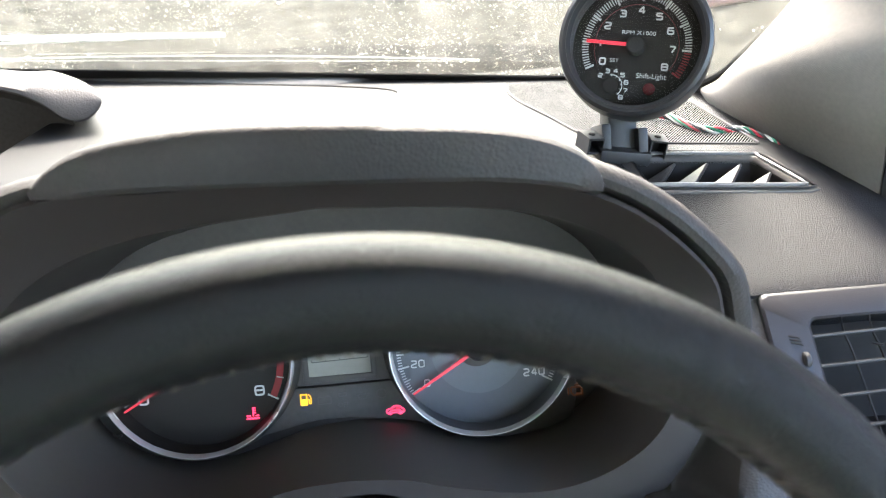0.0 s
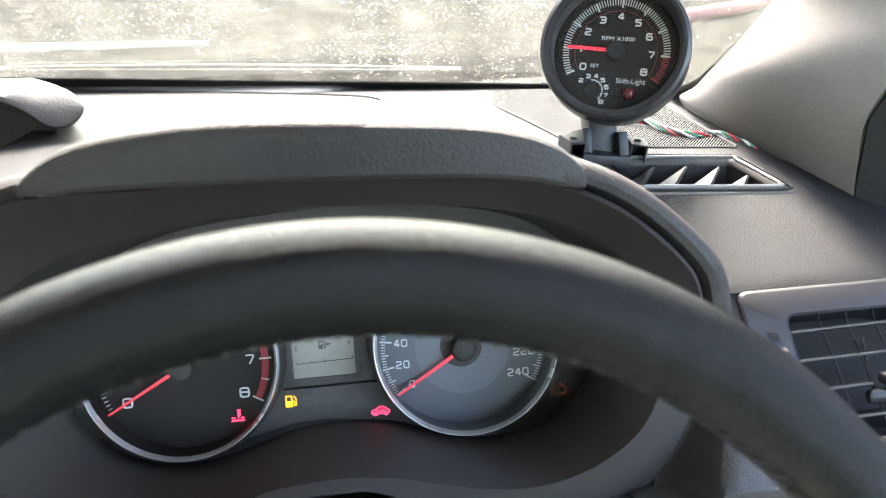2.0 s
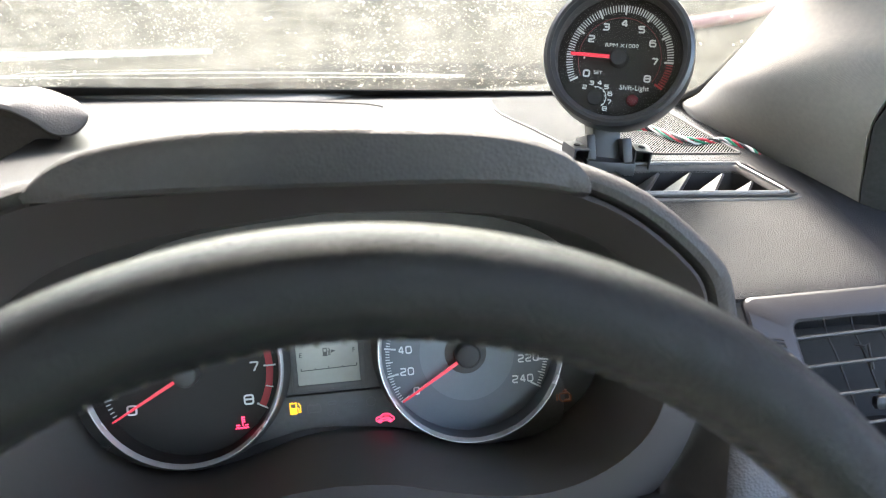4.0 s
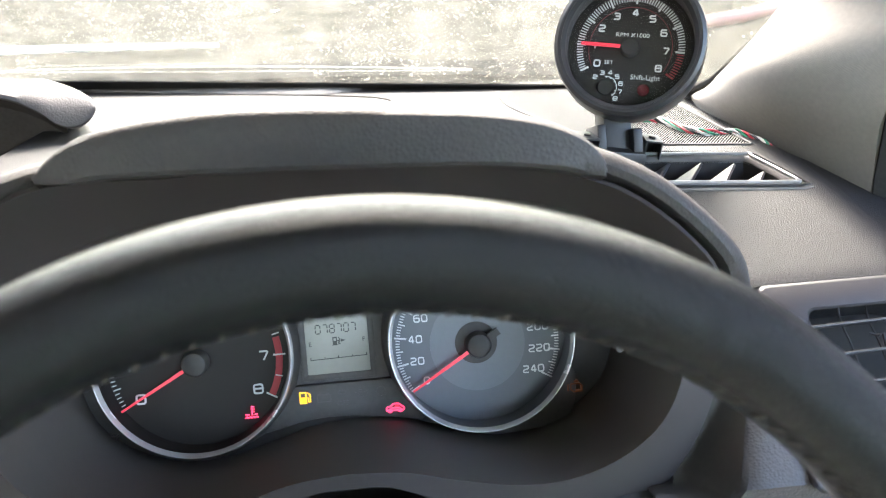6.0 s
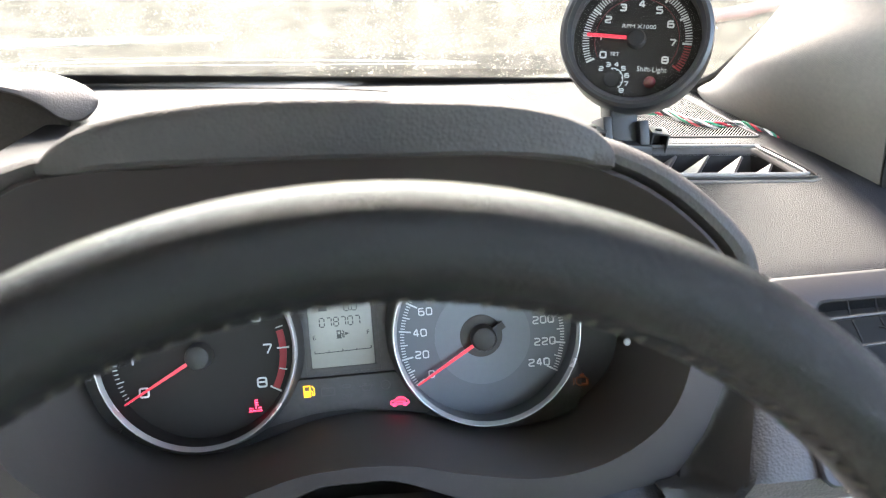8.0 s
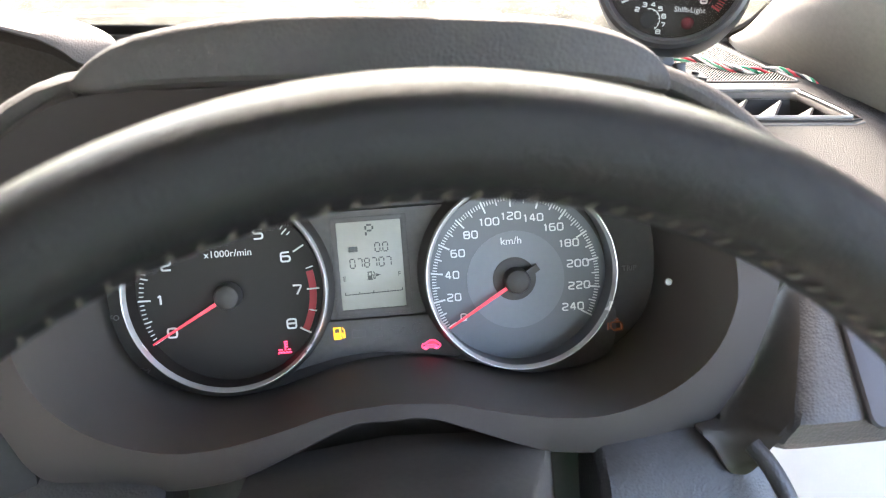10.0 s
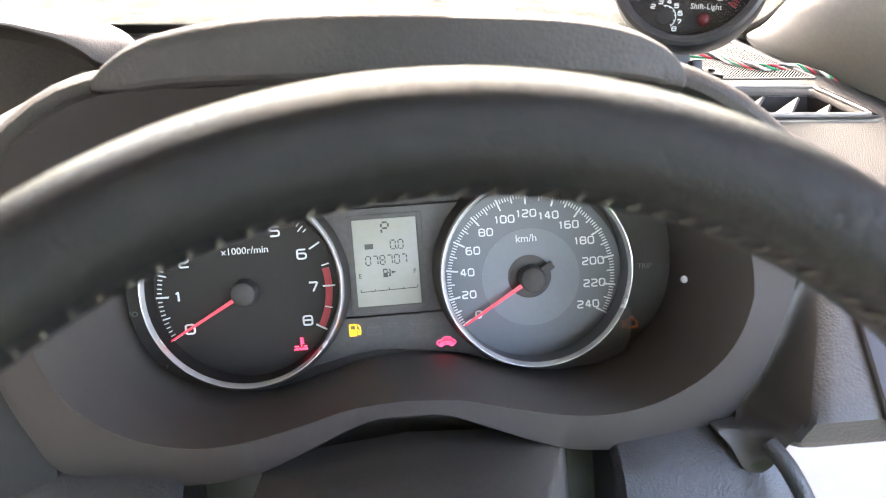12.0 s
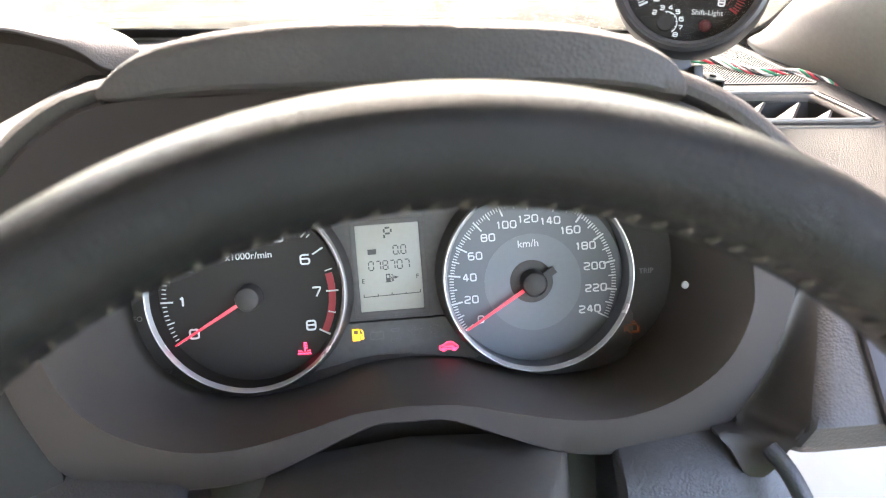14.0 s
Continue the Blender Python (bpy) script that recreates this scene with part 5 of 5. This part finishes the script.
# ---- steering wheel ----
def build_wheel():
    tilt, turn = -3.74, 6.97
    root = thing("steering_wheel", CAR @ pose(-0.0559, -0.2659, -0.0978, tilt, 0, turn), "black leather steering wheel rim with grey stitching", "steering wheel")
    R, a, b = 0.1717, 0.0138, 0.0178
    count = 156
    sewn = math.pi * 0.90
    rows = []
    for k in range(count * 4):
        t = 2 * math.pi * k / (count * 4)
        pull = 0.5 + 0.5 * math.cos(2 * math.pi * k / 4)
        row = []
        for j in range(36):
            s = 2 * math.pi * j / 36
            seam = 1 - 0.03 * math.exp(-((s - sewn) / 0.07) ** 2) + 0.035 * (1 - pull) * math.exp(-((s - sewn - 0.22) / 0.14) ** 2) + 0.02 * (1 - pull) * math.exp(-((s - sewn + 0.22) / 0.14) ** 2)
            r = R + a * math.cos(s) * seam
            row.append((r * math.cos(t), b * math.sin(s) * seam * -1, r * math.sin(t)))
        rows.append(row)
    rows.append(rows[0])
    bm = loft(rows, ring=True)
    bmesh.ops.remove_doubles(bm, verts=bm.verts, dist=1e-6)
    rim = part("rim", bm, LEATHER, root, "smooth black leather rim", angle=80)
    verts, faces = [], []
    for k in range(count):
        t = 2 * math.pi * k / count
        pts = []
        for j in range(5):
            s = sewn - 0.11 + 0.22 * j / 4
            tt = t + (j - 2) * 0.0022
            lift = 1.0 + 0.035 * math.sin(math.pi * j / 4)
            r = R + a * math.cos(s) * lift
            pts.append(Vector((r * math.cos(tt), -b * math.sin(s) * lift, r * math.sin(tt))))
        along = Vector((-math.sin(t), 0, math.cos(t)))
        out = Vector((math.cos(t) * math.cos(sewn), -math.sin(sewn), math.sin(t) * math.cos(sewn)))
        base = len(verts)
        for p in pts:
            verts += [p + 0.00043 * (along * math.cos(h) + out * math.sin(h)) for h in (0, 1.05, 2.09, 3.14, 4.19, 5.24)]
        for j in range(4):
            for h in range(6):
                faces.append((base + 6 * j + h, base + 6 * j + (h + 1) % 6, base + 6 * j + 6 + (h + 1) % 6, base + 6 * j + 6 + h))
    mesh = bpy.data.meshes.new("stitches")
    mesh.from_pydata(verts, [], faces)
    bm = bmesh.new()
    bm.from_mesh(mesh)
    bpy.data.meshes.remove(mesh)
    bmesh.ops.recalc_face_normals(bm, faces=bm.faces)
    part("stitching", bm, THREAD, rim, "dusty grey stitching")
    hub = part("hub", turned([(0.0, -0.012), (0.05, -0.010), (0.066, 0.0), (0.07, 0.02), (0.055, 0.06), (0.0, 0.065)], 48), BLACK, root)
    for degrees in (-8, 188, 270):
        way = Vector((math.cos(radians(degrees)), 0, math.sin(radians(degrees))))
        part("spoke", tube([way * 0.05 + Vector((0, 0.02, 0)), way * 0.11 + Vector((0, 0.012, 0)), way * 0.166], 0.012, 10, [0.02, 0.013, 0.011]), BLACK, root)


build_wheel()


# ---- add-on rev counter on the dash ----
def build_gauge():
    at = CAR @ pose(0.1199, 0.0691, 0.1683, -4.78, 0, -19.5)
    root = thing("shift_light_tachometer", at, "black add-on rev counter with red needle, clamped on the dash", "gauge")
    roll = Matrix.Rotation(radians(10), 4, "Y")
    first, step = 208.0, 30.03
    part("cup", turned([(0.0395, -0.0165), (0.0415, -0.0195), (0.0440, -0.0200), (0.0462, -0.0185), (0.0470, -0.0150), (0.0470, 0.004), (0.0455, 0.018), (0.0410, 0.034), (0.0320, 0.046), (0.018, 0.052), (0.0, 0.053)], 80), GLOSSY, root, "round black cup")
    part("bezel", turned([(0.0398, 0.0), (0.0398, -0.0150), (0.0405, -0.0172), (0.0420, -0.0200)], 80), BLACK, root)
    face = part("face", turned([(0.0, 0.0), (0.040, 0.0), (0.040, 0.002), (0.0, 0.002)], 64), FACE_BLACK, root, "matt black gauge face")
    white, red = bmesh.new(), bmesh.new()
    for k in range(81):
        a = first - step * k / 10
        big = k % 10 == 0
        stick(red if k > 70 else white, ring_point(0, 0, 0.0299 if not big else 0.0284, a), ring_point(0, 0, 0.0341, a), 0.00058 if not big else 0.0012, -0.0006, 0.0)
    part("scale", moved(white, roll), PRINT, face, "white scale marks", smooth=False)
    part("red_scale", moved(red, roll), RED_PRINT, face, "red scale marks", smooth=False)
    inner = [ring_point(0, 0, 0.0262, first - step * 8 * k / 60) for k in range(61)]
    part("red_line", moved(ribbon([inner], 0.0004, -0.0004, 0.0), roll), FADED_RED, face, "thin red arc", smooth=False)
    for k in range(9):
        x, z = ring_point(0, 0, 0.0226 if 0 < k < 8 else 0.0225, first - step * k)
        part("numeral", moved(numeral(str(k), 0.0045, 0.0047, 0.0, 0.00095, x, z, -0.0007), roll), PRINT, face, "white numeral", smooth=False)
    part("writing", moved(letters("RPM X1000", 0.0036, 0.0007, -0.0006, 0.0082, squash=1.22), roll), PRINT, face, "white RPM X1000 lettering", smooth=False)
    part("writing", moved(letters("SET", 0.0031, -0.0125, -0.0006, -0.0098, squash=1.2), roll), PRINT, face, "white SET lettering", smooth=False)
    part("writing", moved(letters("Shift-Light", 0.0046, 0.0115, -0.0006, -0.0185), roll), PRINT, face, "white Shift-Light lettering", smooth=False)
    part("needle", moved(line_work([[ring_point(0, 0, 0.005, first - step), ring_point(0, 0, 0.031, first - step)]], 0.0021, -0.0045, -0.0035), roll), NEEDLE, face, "red needle near one thousand", smooth=False)
    part("hub", moved(turned([(0.0, -0.0065), (0.0050, -0.0062), (0.0060, -0.005), (0.0062, 0.0)], 40), roll), DEEP, face)
    kx, kz = -0.0126, -0.0258
    dial = part("set_dial", moved(turned([(0.0, -0.002), (0.0048, -0.002), (0.0052, -0.0012), (0.0052, 0.0)], 40), roll @ Matrix.Translation((kx, 0, kz))), DEEP, face)
    for k in range(7):
        x, z = ring_point(kx, kz, 0.0097, 140 - 30.8 * k)
        part("numeral", moved(numeral(str(k + 2), 0.0031, 0.0029, 0.0, 0.0006, x, z, -0.0007), roll), PRINT, dial, smooth=False)
    curve = [ring_point(kx, kz, 0.0070, 100 - 150 * k / 20) for k in range(21)]
    rays = [[ring_point(kx, kz, 0.0060, 92 - 27 * k), ring_point(kx, kz, 0.0070, 92 - 27 * k)] for k in range(6)]
    part("set_scale", moved(line_work([curve, *rays], 0.0005, -0.0006, 0.0), roll), PRINT, dial, "white curved scale", smooth=False)
    part("shift_lamp", moved(turned([(0.0, -0.0035), (0.0020, -0.0032), (0.0036, -0.0018), (0.0040, 0.0)], 32), roll @ Matrix.Translation((0.0112, 0, -0.0262))), material("dark_red_lamp_lens", (0.11, 0.02, 0.022), 0.15, stains=0.1), face, "dark red shift lamp, unlit")
    lens = part("lens", turned([(0.0, -0.0128), (0.0397, -0.0128), (0.0397, -0.0120), (0.0, -0.0120)], 64), CLEAR, root, "clear gauge lens")
    lens.visible_shadow = False
    # clamp and foot, upright on the dash
    low = at.inverted() @ CAR
    part("neck", moved(block(0.1000, 0.072, 0.100, 0.1190, 0.094, 0.134, 0.002), low), CLAMP, root)
    part("cheek", moved(block(0.0942, 0.066, 0.1040, 0.1000, 0.096, 0.1212, 0.0010), low), CLAMP, root)
    part("cheek", moved(block(0.1168, 0.064, 0.1010, 0.1232, 0.094, 0.1170, 0.0010), low), CLAMP, root)
    part("bolt", moved(tube([(0.0925, 0.080, 0.1125), (0.1255, 0.078, 0.1095)], 0.0022, 10), low), STEEL, root)
    lean = low @ Matrix.Translation((0.108, 0.066, 0.0985)) @ Matrix.Rotation(radians(21), 4, "X") @ Matrix.Rotation(radians(9), 4, "Y")
    part("foot", moved(block(-0.0165, -0.002, -0.0040, 0.0165, 0.034, 0.0045, 0.0010), lean), CLAMP, root)
    for x, z, turn, high in ((-0.0195, 0.0055, 12, 0.0105), (0.0210, 0.0050, -8, 0.0150)):
        # an open box with thin walls and a screw in its lid
        w, h, d = 0.0056, high * 0.5, 0.018
        def rect(a, b, y):
            return [(-a, y, -b), (a, y, -b), (a, y, b), (-a, y, b)]
        rows = [rect(w, h, d), rect(w, h, 0.0004), rect(w - 0.0003, h - 0.0003, 0.0), rect(w - 0.0010, h - 0.0010, 0.0), rect(w - 0.0013, h - 0.0013, 0.0004), rect(w - 0.0013, h - 0.0013, d - 0.001)]
        bm = loft(rows, ring=True)
        bmesh.ops.holes_fill(bm, edges=[e for e in bm.edges if e.is_boundary], sides=4)
        bmesh.ops.recalc_face_normals(bm, faces=bm.faces)
        lug = part("lug", moved(bm, lean @ pose(x, 0.001, z, 0, 0, turn)), CLAMP, root, angle=20)
        part("screw", moved(turned([(0.0, 0.0), (0.0018, 0.0), (0.0022, 0.0003), (0.0022, 0.0008)], 16), lean @ pose(x, 0.001, z, 0, 0, turn) @ pose(0, 0.009, h + 0.0008, -90)), DEEP, lug, "dark screw head")


build_gauge()


def build_wires():
    path = ease([(0.130, 0.170, 0.133), (0.1571, 0.1552, 0.1285), (0.1653, 0.1473, 0.1260), (0.1713, 0.123, 0.1180), (0.1778, 0.1081, 0.1135), (0.1931, 0.1102, 0.1118), (0.2051, 0.1094, 0.1112), (0.2115, 0.1010, 0.1065), (0.2170, 0.0920, 0.1015), (0.2200, 0.0860, 0.0960)], 12)
    root = thing("wire_bundle", CAR, "twisted red, green, white and black wires on the dash", "wires")
    for k, (m, name) in enumerate(((WIRE_RED, "red_strand"), (WIRE_GREEN, "green_strand"), (WIRE_WHITE, "white_strand"), (WIRE_BLACK, "black_strand"))):
        pts = []
        for j, p in enumerate(path):
            a = j * 0.26 + k * math.pi / 2
            pts.append(p + Vector((0.3 * math.cos(a), 0.6 * math.cos(a), math.sin(a) + 0.2)) * 0.0019)
        part(name, tube(pts, 0.0009, 8), m, root)


build_wires()


def build_flecks():
    for x, y, z in ((0.0072, -0.0411, -0.0545), (-0.09, -0.05, -0.0425), (0.042, -0.06, -0.0525)):
        bm = bmesh.new()
        bmesh.ops.create_icosphere(bm, subdivisions=1, radius=0.0005)
        single("dust_fleck", bm, PRINT, "tiny pale dust fleck on the dial surround", "dust", CAR @ Matrix.Translation((x, y, z)))


build_flecks()
